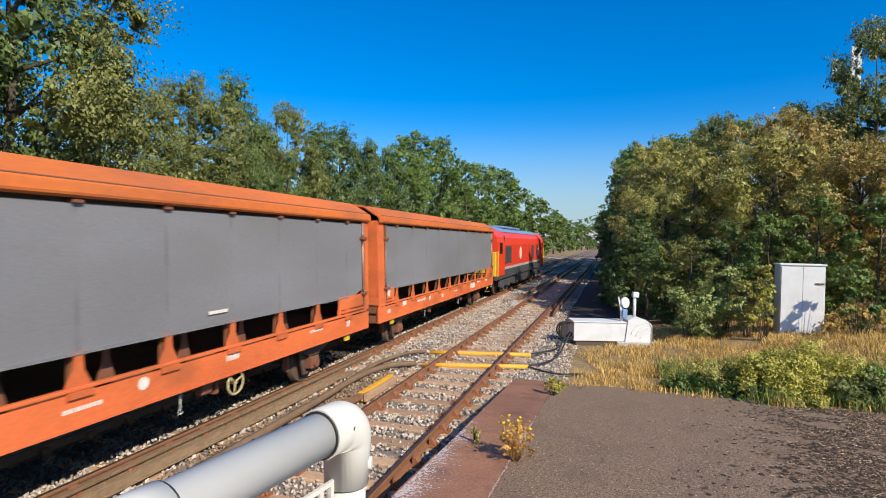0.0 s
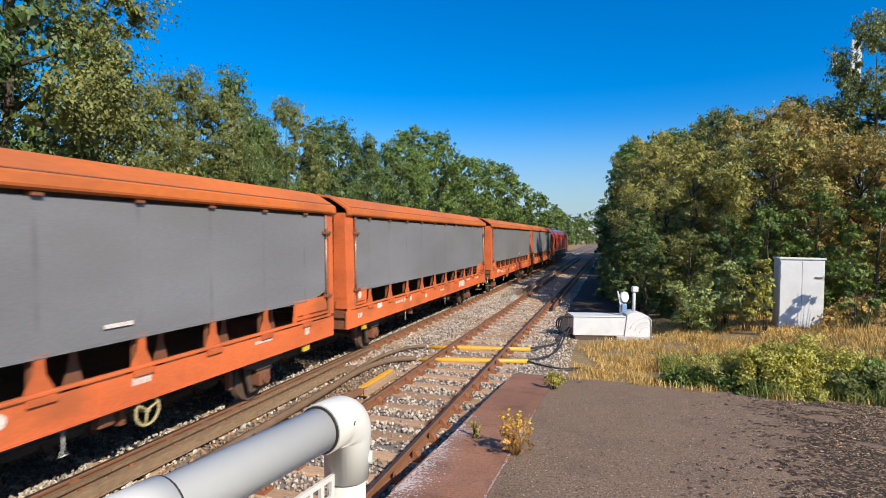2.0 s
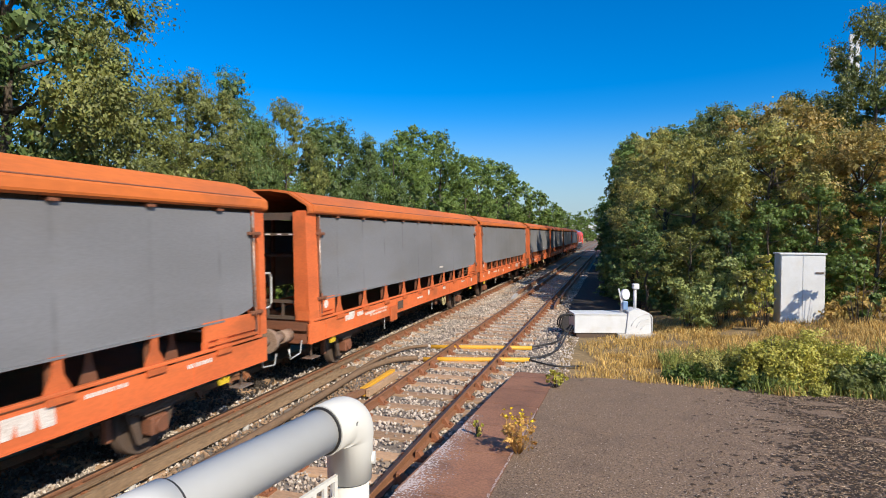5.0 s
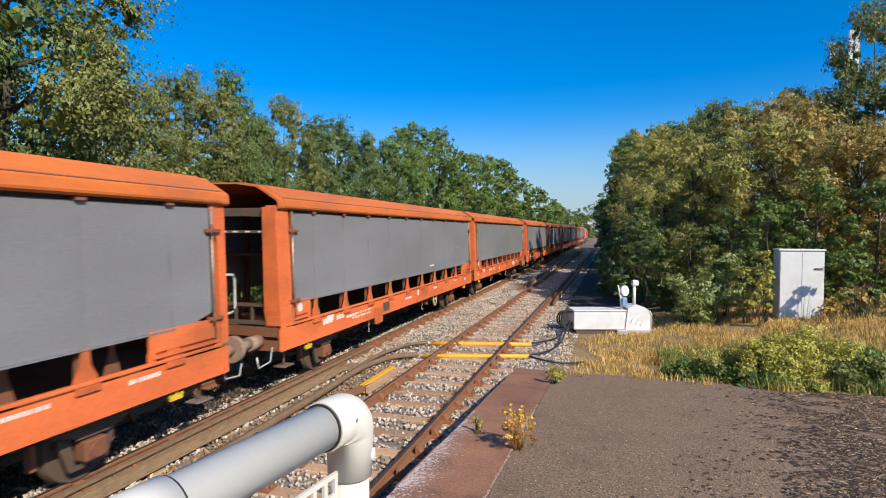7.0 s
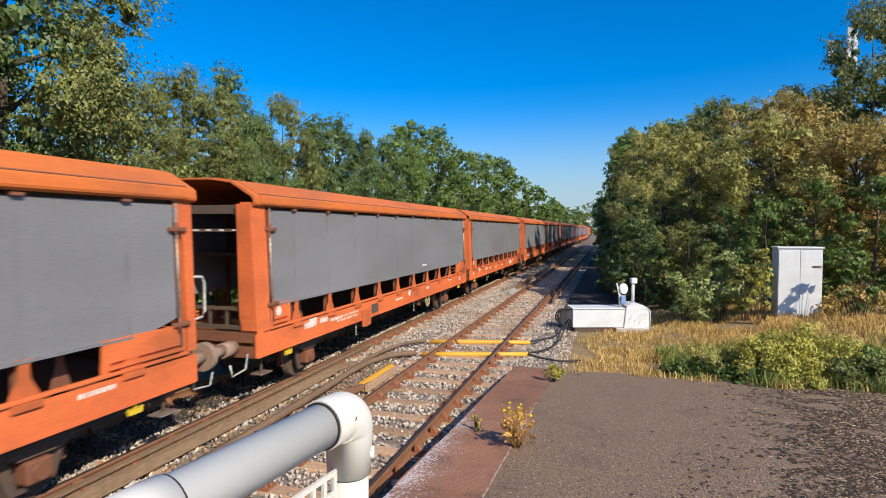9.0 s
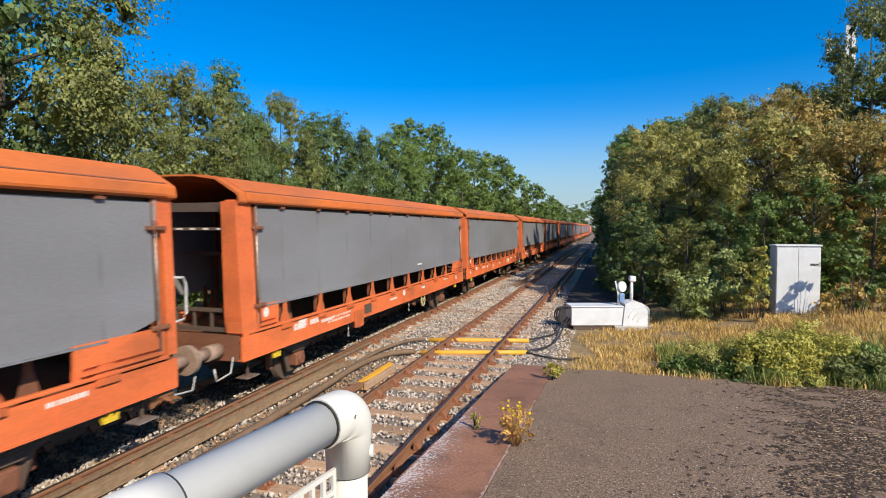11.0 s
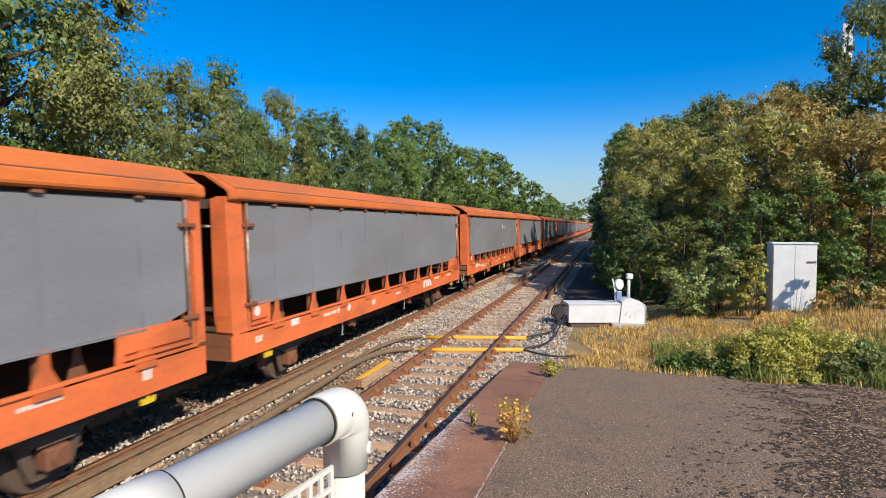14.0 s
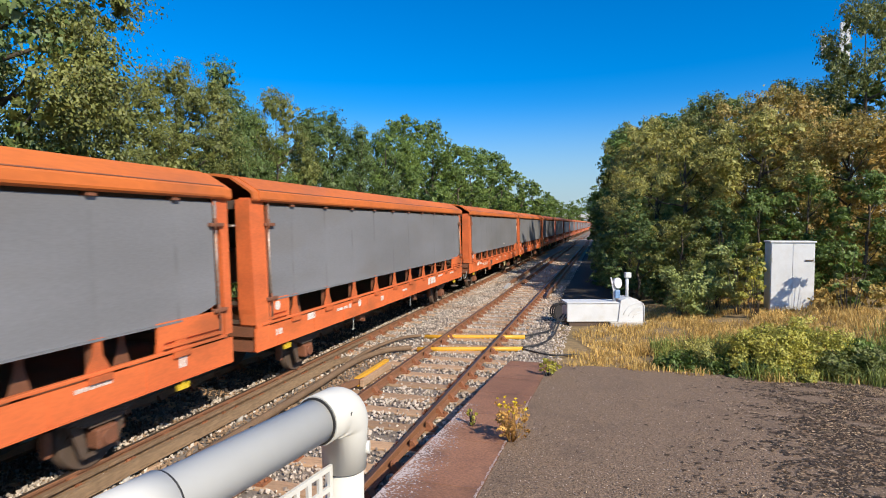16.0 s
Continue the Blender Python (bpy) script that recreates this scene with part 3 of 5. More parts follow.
def wagon(front_wide):
    """A car-carrier wagon: y from 0 at its rear to WAGON at its front, z = 0 on the rails."""
    w = thing("car_carrier_wagon", "orange covered car-carrier rail wagon with grey side curtains", "rail wagon", "wagons of the freight train")
    L = WAGON
    bays = [1.28 + 1.33 * k for k in range(10)]
    # underframe and deck
    bm = B()
    box(bm, -0.55, -0.42, 0.2, L - 0.2, 0.72, 1.05)
    box(bm, 0.42, 0.55, 0.2, L - 0.2, 0.72, 1.05)
    for y in np.arange(0.9, L - 0.5, 1.29):
        box(bm, -1.28, 1.28, y, y + 0.1, 0.86, 1.05)
    part("underframe", bm, DIRTY_OR_SHADED, w, "black brake-dusted steel underframe")
    part("deck", box(B(), -1.30, 1.30, 0.02, L - 0.02, 1.06, 1.12), BROWN_STEEL, w)
    # the dark colour paints in the shade of the covered interior
    part("upper_deck", box(B(), -1.2, 1.2, 1.6, L - 1.6, 2.52, 2.58), DIRTY_OR_SHADED, w, "upper deck inside the wagon, coloured dark for the shade")
    for s in (-1, 1):
        bm = B()
        box(bm, s * 1.315, s * 1.35, 0.0, L, 0.875, 1.265)
        box(bm, s * 1.30, s * 1.376, 0.17, L - 0.17, 1.296, 1.338, 0.008)
        box(bm, s * 1.24, s * 1.362, 0.02, L - 0.02, 0.86, 0.887)
        for y in bays:
            box(bm, s * 1.35, s * 1.358, y - 0.63, y - 0.618, 0.89, 1.263)
        part("side_sill", bm, ORANGE, w)
        for y in bays:
            # bracket and flared stanchion foot
            bm = box(B(), s * 1.352, s * 1.392, y - 0.16, y + 0.16, 1.215, 1.294)
            part("bracket", bm, DULL_ORANGE, w, "dirty bracket under the ledge")
            out = [(y - 0.16, 1.334), (y + 0.16, 1.334), (y + 0.15, 1.375), (y + 0.068, 1.52), (y + 0.055, 1.67), (y + 0.10, 1.70), (y + 0.10, 1.725),
                   (y - 0.10, 1.725), (y - 0.10, 1.70), (y - 0.055, 1.67), (y - 0.068, 1.52), (y - 0.15, 1.375)]
            part("stanchion_foot", prism(B(), out, "x", s * 1.322, s * 1.345), DULL_ORANGE, w, "flared orange stanchion foot")
        for y in bays[:-1]:
            u = y + 0.665
            out = [(u - 0.14, 1.20), (u + 0.14, 1.20), (u + 0.05, 1.50), (u + 0.04, 1.86), (u - 0.04, 1.86), (u - 0.05, 1.50)]
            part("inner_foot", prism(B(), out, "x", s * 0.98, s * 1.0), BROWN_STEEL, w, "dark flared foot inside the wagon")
        for y in bays:
            part("stanchion", box(B(), s * 1.20, s * 1.26, y - 0.045, y + 0.045, 1.12, 3.5), BROWN_STEEL, w)
        # end panels below the curtain
        for y0, y1 in ((0.42, 1.05), (L - 1.55, L - 0.22)):
            bm = B()
            box(bm, s * 1.315, s * 1.352, y0, y1, 1.455, 1.735)
            box(bm, s * 1.315, s * 1.352, y0, y0 + 0.10, 1.334, 1.455)
            box(bm, s * 1.315, s * 1.352, y1 - 0.10, y1, 1.334, 1.455)
            box(bm, s * 1.30, s * 1.31, y0, y1, 1.334, 1.455)
            box(bm, s * 1.315, s * 1.375, y0 + 0.05, y1 - 0.05, 1.375, 1.415)
            part("end_panel", bm, ORANGE, w)
        # corner posts
        for y0, y1 in ((0.0, 0.38), (L - 0.17, L)):
            out = [(s * 1.35, 1.334), (s * 1.06, 1.334), (s * 1.06, 3.52), (s * lean(3.52), 3.52)]
            part("corner_post", prism(B(), out, "y", y0, y1 if y0 else 0.17), ORANGE, w)
            if y0 == 0:
                # the broad plate leans back over the wagon's end and covers the end of the sill
                bm = B()
                ring = [[bm.verts.new((s * (lean(z) + u), y, z)) for y, z in ((0.10, 0.875), (0.36, 0.875), (0.40, 1.34), (0.36, 3.49), (-0.06, 3.49), (-0.01, 1.6))] for u in (-0.03, 0.006)]
                for k in range(6):
                    bm.faces.new((ring[0][k], ring[0][(k + 1) % 6], ring[1][(k + 1) % 6], ring[1][k]))
                bm.faces.new(ring[0][::-1])
                bm.faces.new(ring[1])
                part("post_plate", bm, ORANGE, w, "broad orange corner plate")
                part("end_wing", prism(B(), [(-0.062, 3.49), (-0.012, 1.6), (0.03, 1.3), (0.06, 1.3), (0.04, 1.6), (0.02, 3.49)], "x", s * 1.02, s * 1.30), ORANGE, w, "inward flange of the corner post")
                part("post_seam", box(B(), s * 1.30, s * 1.352, y1 + 0.005, y1 + 0.02, 1.34, 3.40), BROWN_STEEL, w)
            else:
                part("post_gusset", prism(B(), [(y0 - 0.20, 3.49), (y0 + 0.01, 3.49), (y0 + 0.01, 2.85)], "x", s * (lean(3.2) - 0.02), s * (lean(3.2) + 0.004)), ORANGE, w, "tapered corner gusset")
            yi = 0.49 if y0 == 0 else L - 0.30
            bm = tube(B(), [(s * 1.345, yi, 1.36), (s * lean(3.45), yi, 3.46)], 0.028, 8)
            part("tension_pole", bm, GALV_DULL, w, "curtain tensioning pole")
            for z in (1.74, 3.06):
                bm = B()
                box(bm, s * (lean(z) - 0.02), s * (lean(z) + 0.055), yi - 0.15, yi + 0.15, z - 0.03, z + 0.03, 0.012)
                tube(bm, [(s * (lean(z) + 0.06), yi - 0.07, z - 0.08), (s * (lean(z) + 0.06), yi - 0.07, z + 0.10)], 0.02, 6)
                part("pole_clamp", bm, BROWN_STEEL, w, "rusty pole clamp")
        # curtain with slight billow
        bm = B()
        ny, nz = 176, 5
        y0, y1 = 0.55, L - 0.34
        grid = []
        for i in range(ny + 1):
            y = y0 + (y1 - y0) * i / ny
            col = []
            for k in range(nz + 1):
                f = k / nz
                low = 1.705 + 0.016 * math.sin(y * 2.4)
                if y > L - 1.0:
                    low += 0.10 * ((y - L + 1.0) / 0.6) ** 2
                z = low + (3.405 - low) * f
                crease = ((y - 1.28) / 1.33 + 0.5) % 1 - 0.5
                wv = -0.005 * math.exp(-(crease * 14) ** 2) + 0.004 * math.sin(2 * math.pi * y / 1.33) * (1 - f) + 0.010 * noise.noise((y * 0.9, z * 1.7, s))
                col.append(bm.verts.new((s * (lean(z) - 0.012 + wv), y, z)))
            grid.append(col)
        for i in range(ny):
            for k in range(nz):
                f = bm.faces.new((grid[i][k], grid[i + 1][k], grid[i + 1][k + 1], grid[i][k + 1]))
                f.smooth = True
        cur = part("curtain", bm, CURTAIN, w, "grey side curtain with faint seams")
        bm = box(B(), s * (lean(1.72) - 0.01), s * (lean(1.72) + 0.018), 0.57, L - 1.1, 1.692, 1.722)
        part("hem", bm, SEAM, cur, "dark lower hem of the curtain")
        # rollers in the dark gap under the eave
        part("eave_rail", box(B(), s * 1.10, s * 1.20, 0.2, L - 0.2, 3.41, 3.53), DIRTY_OR_SHADED, w, "dark curtain rail under the eave")
        for y in bays:
            bm = box(B(), s * 1.20, s * 1.328, y - 0.065, y + 0.065, 3.405, 3.44)
            box(bm, s * 1.22, s * 1.31, y - 0.04, y + 0.04, 3.44, 3.53)
            part("curtain_roller", bm, BROWN_STEEL, w, "rusty curtain roller bracket")
    # roof
    half = [(1.375, 3.485), (1.385, 3.515), (1.372, 3.625), (1.335, 3.66), (0.92, 3.90), (0.5, 3.96), (0.0, 3.97)]
    out = half + [(-x, z) for x, z in half[-2::-1]]
    inner = [(x * 0.975, z - 0.03) for x, z in ([(-h[0], h[1]) for h in half] + [(h[0], h[1]) for h in half[-2::-1]])]
    bm = B()
    prism(bm, out + inner, "y", 0.14, L - 0.14)
    for y0, y1 in ((-0.03, 0.14), (L - 0.14, L + 0.03)):
        prism(bm, [(x * 0.985, z - 0.012) for x, z in out + inner], "y", y0, y1)
    roof = part("roof", bm, ROOF_ORANGE, w, "faded orange ribbed metal roof")
    bm = B()
    for s in (-1, 1):
        prism(bm, [(s * 1.345, 3.653), (s * 1.325, 3.667), (s * 1.328, 3.673), (s * 1.348, 3.659)], "y", 0.14, L - 0.14)
    part("roof_seam", bm, BROWN_STEEL, roof, "dark seam along the roof")
    # end frames: cross beams, low gates, hand grips
    for y, q in ((0.0, 1), (L, -1)):
        ya, yb = sorted((y + q * 0.02, y + q * 0.14))
        bm = B()
        box(bm, -1.28, 1.28, ya, yb, 0.86, 1.29)
        part("headstock", bm, BROWN_STEEL, w, "grimy headstock")
        # end beam and upper rail are coloured dark as if in interior shade
        bm = box(B(), -1.1, 1.1, ya, yb, 3.33, 3.48)
        part("end_beam", bm, DIRTY_OR_SHADED, w)
        bm = box(B(), -1.15, 1.15, ya + 0.02, yb - 0.02, 3.02, 3.07)
        part("upper_end_rail", bm, DIRTY_OR_SHADED, w)
        for k in range(8):
            x = -1.0 + 0.27 * k
            bm = box(B(), x, x + RNG.uniform(0.06, 0.15), y - q * 0.001 if q > 0 else y - 0.018, y + 0.018 if q > 0 else y + 0.001, 3.03, 3.06)
            part("rail_mark", bm, WHITE_MARK, w)
        bm = B()
        box(bm, -1.1, 1.1, ya + 0.03, yb - 0.03, 1.33, 1.40)
        box(bm, -1.1, 1.1, ya + 0.03, yb - 0.03, 1.66, 1.72)
        for x in np.arange(-1.05, 1.06, 0.35):
            box(bm, x - 0.02, x + 0.02, ya + 0.04, yb - 0.04, 1.4, 1.66)
        part("end_gate", bm, DIRTY_OR_SHADED, w, "low dirty end gate")
        for s in (-1, 1):
            if front_wide and q < 0:
                bm = tube(B(), [(s * 1.20, y + 0.02, 1.72), (s * 1.20, y + 0.30, 1.74), (s * 1.20, y + 0.35, 1.82), (s * 1.20, y + 0.35, 2.26),
                                (s * 1.20, y + 0.30, 2.35), (s * 1.20, y + 0.02, 2.37)], 0.021, 8)
                part("hand_grip", bm, GALV, w, "pale bent-tube hand grip")
    # couplings
    for y, q, wide in ((0.0, -1, not front_wide), (L, 1, front_wide)):
        if wide:
            for s in (-1, 1):
                bm = tube(B(), [(s * 0.875, y, 1.03), (s * 0.875, y + q * 0.30, 1.03)], 0.13, 14)
                tube(bm, [(s * 0.875, y + q * 0.30, 1.03), (s * 0.875, y + q * 0.66, 1.03)], 0.095, 14)
                buf = part("buffer", bm, DUSTY, w, "dusty brown buffer")
                part("buffer_head", disc(B(), (s * 0.875, y + q * 0.683, 1.03), (0, 1, 0), 0.23, 0.05, 18), DUSTY, buf)
                bm = tube(B(), [(s * 1.20, y + q * 0.05, 0.95), (s * 1.20, y + q * 0.10, 0.70), (s * 1.20, y + q * 0.45, 0.66), (s * 1.20, y + q * 0.50, 0.86)], 0.016, 6)
                part("step", bm, GALV, w, "pale bent step rod")
                part("step_plate", box(B(), s * 1.02, s * 1.26, y - q * 0.42 - 0.16, y - q * 0.42 + 0.16, 0.50, 0.525, 0.006), GALV_DULL, w, "grey step plate below the sill")
                part("step_hanger", box(B(), s * 1.12, s * 1.15, y - q * 0.42 - 0.02, y - q * 0.42 + 0.02, 0.52, 0.89), DIRTY_OR_SHADED, w)
            bm = tube(B(), [(0, y, 1.0), (0, y + q * 0.45, 0.97), (0, y + q * 0.73, 0.93)], 0.06, 8)
            part("coupling", bm, DIRTY_OR_SHADED, w)
        else:
            part("drawbar", box(B(), -0.09, 0.09, min(y, y + q * 0.32), max(y, y + q * 0.32), 0.90, 1.06), DIRTY_OR_SHADED, w)
    # running gear
    for y in (2.15, L - 2.15):
        bm = B()
        for s in (-1, 1):
            tube(bm, [(s * 0.685, 0, 0), (s * 0.72, 0, 0), (s * 0.755, 0, 0), (s * 0.82, 0, 0)], [0.445, 0.445, 0.42, 0.42], 28)
            disc(bm, (s * 0.83, 0, 0), (1, 0, 0), 0.16, 0.06, 16)
            for k in range(4):
                a = k * math.pi / 2
                disc(bm, (s * 0.828, 0.29 * math.cos(a), 0.29 * math.sin(a)), (1, 0, 0), 0.05, 0.03, 8)
        tube(bm, [(-0.9, 0, 0), (0.9, 0, 0)], 0.085, 12)
        ws = part("wheelset", bm, DIRTY_OR_SHADED, w, "worn steel wheelset")
        ws.location = (0, y, 0.42)
        for s in (-1, 1):
            bm = B()
            box(bm, s * 0.93, s * 1.13, y - 0.15, y + 0.15, 0.30, 0.56, 0.03)
            disc(bm, (s * 1.14, y, 0.43), (1, 0, 0), 0.10, 0.05, 14)
            part("axle_box", bm, BROWN_STEEL, w, "rusty brown axle box")
            bm = B()
            for k in range(5):
                ln = 0.62 - 0.1 * k
                box(bm, s * 0.97, s * 1.09, y - ln, y + ln, 0.73 - 0.035 * k, 0.762 - 0.035 * k)
            part("leaf_spring", bm, DIRTY_OR_SHADED, w)
            bm = prism(B(), [(y - 0.50, 0.90), (y - 0.30, 0.90), (y - 0.17, 0.25), (y - 0.26, 0.22)], "x", s * 0.95, s * 0.99)
            prism(bm, [(y + 0.50, 0.90), (y + 0.30, 0.90), (y + 0.17, 0.25), (y + 0.26, 0.22)], "x", s * 0.95, s * 0.99)
            box(bm, s * 0.95, s * 0.99, y - 0.24, y + 0.24, 0.20, 0.25)
            part("axle_guard", bm, DIRTY_OR_SHADED, w, "dirty plate axle guard")
            for q in (-1, 1):
                bm = box(B(), s * 0.68, s * 0.80, y + q * 0.47, y + q * 0.56, 0.30, 0.62, 0.02)
                part("brake_block", bm, BROWN_STEEL, w)
    # brake gear under the middle
    bm = tube(B(), [(0.45, 5.2, 0.62), (0.45, 6.4, 0.62)], 0.19, 14)
    part("air_tank", bm, DIRTY_OR_SHADED, w)
    for y in (4.75, 8.9):
        bm = B()
        box(bm, 1.02, 1.16, y - 0.10, y + 0.12, 0.62, 0.88, 0.02)
        box(bm, 0.98, 1.10, y + 0.25, y + 0.33, 0.55, 0.88)
        box(bm, 1.05, 1.09, y - 0.42, y + 0.3, 0.74, 0.78)
        part("brake_gear", bm, BROWN_STEEL, w, "rusty brake change-over gear")
        bm = tube(B(), [(1.20, y - 0.6, 0.88), (1.20, y - 0.6, 0.58), (1.20, y - 0.55, 0.50), (1.20, y - 0.65, 0.50), (1.20, y - 0.6, 0.58)], 0.013, 6)
        part("pull_loop", bm, GALV, w, "pale brake release loop")
    # hand wheel and lifting hooks
    if not front_wide:
        part("hand_brake_wheel", brake_wheel(9.4), PALE_YELLOW, w, "pale yellow hand-brake wheel")
    for y in (1.05, L - 1.05):
        for s in (-1, 1):
            out = [(y - 0.035, 0.87), (y + 0.035, 0.87), (y + 0.03, 0.78), (y + 0.085, 0.765), (y + 0.095, 0.81), (y + 0.12, 0.80), (y + 0.105, 0.715), (y - 0.105, 0.715),
                   (y - 0.12, 0.80), (y - 0.095, 0.81), (y - 0.085, 0.765), (y - 0.03, 0.78)]
            part("lifting_hook", prism(B(), out, "x", s * 1.27, s * 1.31), YELLOW, w, "yellow lifting hook")
    # markings on the visible side, as bars
    x = 1.3515
    marks = []
    if front_wide:
        marks = [(3.0, 3.55, 1.12, 1.18), (3.62, 3.75, 1.10, 1.20), (10.9, 11.5, 1.17, 1.22), (12.5, 13.0, 1.14, 1.20), (0.6, 0.8, 1.05, 1.16), (7.2, 7.6, 1.08, 1.13), (5.55, 5.75, 1.02, 1.14)]
    else:
        marks = [(1.55, 2.0, 1.10, 1.22), (2.15, 2.5, 1.12, 1.22), (2.6, 3.1, 1.08, 1.14), (6.4, 6.9, 1.06, 1.11), (11.6, 12.1, 1.15, 1.20), (9.1, 9.4, 1.10, 1.20), (13.2, 13.35, 1.05, 1.2)]
    for y0, y1, z0, z1 in marks:
        bm = B()
        y = y0
        while y < y1 - 0.02:
            g = min(RNG.uniform(0.03, 0.07), y1 - y)
            box(bm, x, x + 0.003, y, y + g, z0, z1)
            y += g + 0.014
        part("lettering", bm, WHITE_MARK, w, "faded white lettering bars")
    part("white_disc", disc(B(), (x, 4.2 if front_wide else 7.5, 1.15), (1, 0, 0), 0.085, 0.006, 20), WHITE_MARK, w, "round white mark")
    if front_wide:
        # emblem: four slanted white blocks of uneven width
        u = 9.7
        for wide, tilt in ((0.22, -0.05), (0.17, -0.03), (0.21, 0.03), (0.20, 0.05)):
            bm = prism(B(), [(u, 1.0), (u + wide * 0.8, 1.0), (u + wide - tilt, 1.22), (u - tilt, 1.22)], "x", x, x + 0.004)
            part("emblem", bm, WHITE_MARK, w, "white slanted block of an emblem")
            u += wide + 0.03
    else:
        bm = box(B(), 1.352, 1.40, 4.15, 4.60, 0.70, 1.10, 0.01)
        box(bm, 1.40, 1.404, 4.22, 4.54, 0.98, 1.02)
        part("tool_box", bm, DULL_ORANGE, w, "grimy orange box hung on the sill")
        bm = box(B(), 1.352, 1.362, 4.74, 5.14, 0.95, 1.17)
        part("data_plate", bm, DIRTY_OR_SHADED, w, "dark data plate on the sill")
        for z in (1.02, 1.10):
            u = 2.9
            while u < 3.9:
                g = RNG.uniform(0.05, 0.12)
                part("lettering", box(B(), x, x + 0.003, u, u + g, z, z + 0.05), FADED_MARK, w)
                u += g + RNG.uniform(0.02, 0.06)
    part("white_disc", disc(B(), (1.356, 0.66, 1.59), (1, 0, 0), 0.085, 0.006, 20), WHITE_MARK, w, "round white mark")
    part("notice", box(B(), x, x + 0.004, 1.72, 2.02, 1.14, 1.27), WHITE_MARK, w, "white data panel")
    return w


WIDE, NARROW = 1.42, 0.62


def loco():
    """A red freight diesel, y from 0 at its rear to 21.3."""
    w = thing("diesel_locomotive", "red freight diesel locomotive with pale blue roof and yellow end", "locomotive")
    L = 21.3
    body = [(1.32, 1.15), (1.32, 2.85), (1.22, 3.25), (0.95, 3.60), (0.5, 3.82), (0, 3.88)]
    out = body + [(-a, b) for a, b in body[-2::-1]]
    part("body", prism(B(), [(a * 0.93, b - 0.02) for a, b in out], "y", 2.4, L - 2.4), RED, w)
    for y0, y1, q in ((0.35, 2.42, -1), (L - 2.42, L - 0.35, 1)):
        bm = prism(B(), out, "y", y0, y1)
        cab = part("cab", bm, RED, w, "red driver's cab")
        ye = y0 if q < 0 else y1
        part("nose", box(B(), -1.25, 1.25, min(ye, ye + q * 0.12), max(ye, ye + q * 0.12), 1.15, 2.45, 0.04), YELLOW, cab, "yellow warning panel")
        for s in (-1, 1):
            part("windscreen", box(B(), s * 0.12, s * 1.05, ye - 0.03 if q < 0 else ye - 0.01, ye + 0.01 if q < 0 else ye + 0.03, 2.6, 3.25), GLASS_DARK, cab, "dark windscreen")
            part("side_window", box(B(), s * 1.30, s * 1.325, (y0 + y1) / 2 - 0.45, (y0 + y1) / 2 + 0.25, 2.35, 2.95), GLASS_DARK, cab)
            part("cab_corner", box(B(), s * 1.20, s * 1.335, min(ye, ye - q * 0.28), max(ye, ye - q * 0.28), 1.15, 2.5), YELLOW, cab)
            part("buffer", tube(B(), [(s * 0.87, ye, 1.03), (s * 0.87, ye + q * 0.5, 1.03)], [0.12, 0.2], 12), DIRTY_OR_SHADED, w)
    part("roof", prism(B(), [(0.93, 3.575), (0.90, 3.62), (0.48, 3.83), (0, 3.89), (-0.48, 3.83), (-0.90, 3.62), (-0.93, 3.575)], "y", 2.5, L - 2.5), LOCO_BLUE, w, "blue-grey roof")
    part("roof_walk", box(B(), -0.6, 0.6, 5, 12, 3.85, 3.98, 0.04), LOCO_BLUE, w)
    for s in (-1, 1):
        for y0, y1 in ((3.0, 5.0), (13.8, 15.0)):
            bm = box(B(), s * 1.22, s * 1.245, y0, y1, 1.75, 2.75)
            for k in range(8):
                box(bm, s * 1.245, s * 1.26, y0 + 0.05, y1 - 0.05, 1.80 + 0.115 * k, 1.86 + 0.115 * k)
            part("grille", bm, LOCO_GREY, w, "dark side grille")
        part("cantrail", box(B(), s * 1.225, s * 1.25, 2.4, L - 2.4, 1.42, 1.56), GALV, w, "pale lower band")
        part("lower_side", box(B(), s * 1.225, s * 1.255, 2.4, L - 2.4, 1.10, 1.42), LOCO_GREY, w, "dark lower body side")
        part("cab_gap", box(B(), s * 1.225, s * 1.262, 2.42, 2.66, 1.15, 3.35), LOCO_GREY, w, "dark recess behind the cab")
        part("roundel", disc(B(), (s * 1.236, 8.6, 2.25), (1, 0, 0), 0.42, 0.02, 20), WHITE_MARK, w, "round white emblem")
        part("badge", box(B(), s * 1.226, s * 1.242, 17.3, 18.2, 1.9, 2.5), WHITE_MARK, w)
    bm = box(B(), -1.30, 1.30, 0.3, L - 0.3, 0.95, 1.14)
    box(bm, -1.2, 1.2, 7.8, 13.4, 0.30, 0.95, 0.08)
    part("underframe", bm, LOCO_GREY, w, "dark grey underframe and fuel tank")
    for yc in (4.2, L - 4.2):
        bm = box(B(), -1.22, -1.05, yc - 2.4, yc + 2.4, 0.48, 0.85, 0.04)
        box(bm, 1.05, 1.22, yc - 2.4, yc + 2.4, 0.48, 0.85, 0.04)
        for k in (-1, 0, 1):
            for s in (-1, 1):
                box(bm, s * 1.08, s * 1.30, yc + k * 1.9 - 0.2, yc + k * 1.9 + 0.2, 0.40, 0.75, 0.03)
        bog = part("bogie", bm, LOCO_GREY, w, "dark three-axle bogie")
        for k in (-1, 0, 1):
            bm = tube(B(), [(-0.80, 0, 0), (0.80, 0, 0)], 0.1, 10)
            for s in (-1, 1):
                disc(bm, (s * 0.75, 0, 0), (1, 0, 0), 0.53, 0.13, 24)
            wh = part("wheelset", bm, DIRTY_OR_SHADED, bog)
            wh.location = (0, yc + k * 1.9, 0.53)
    return w


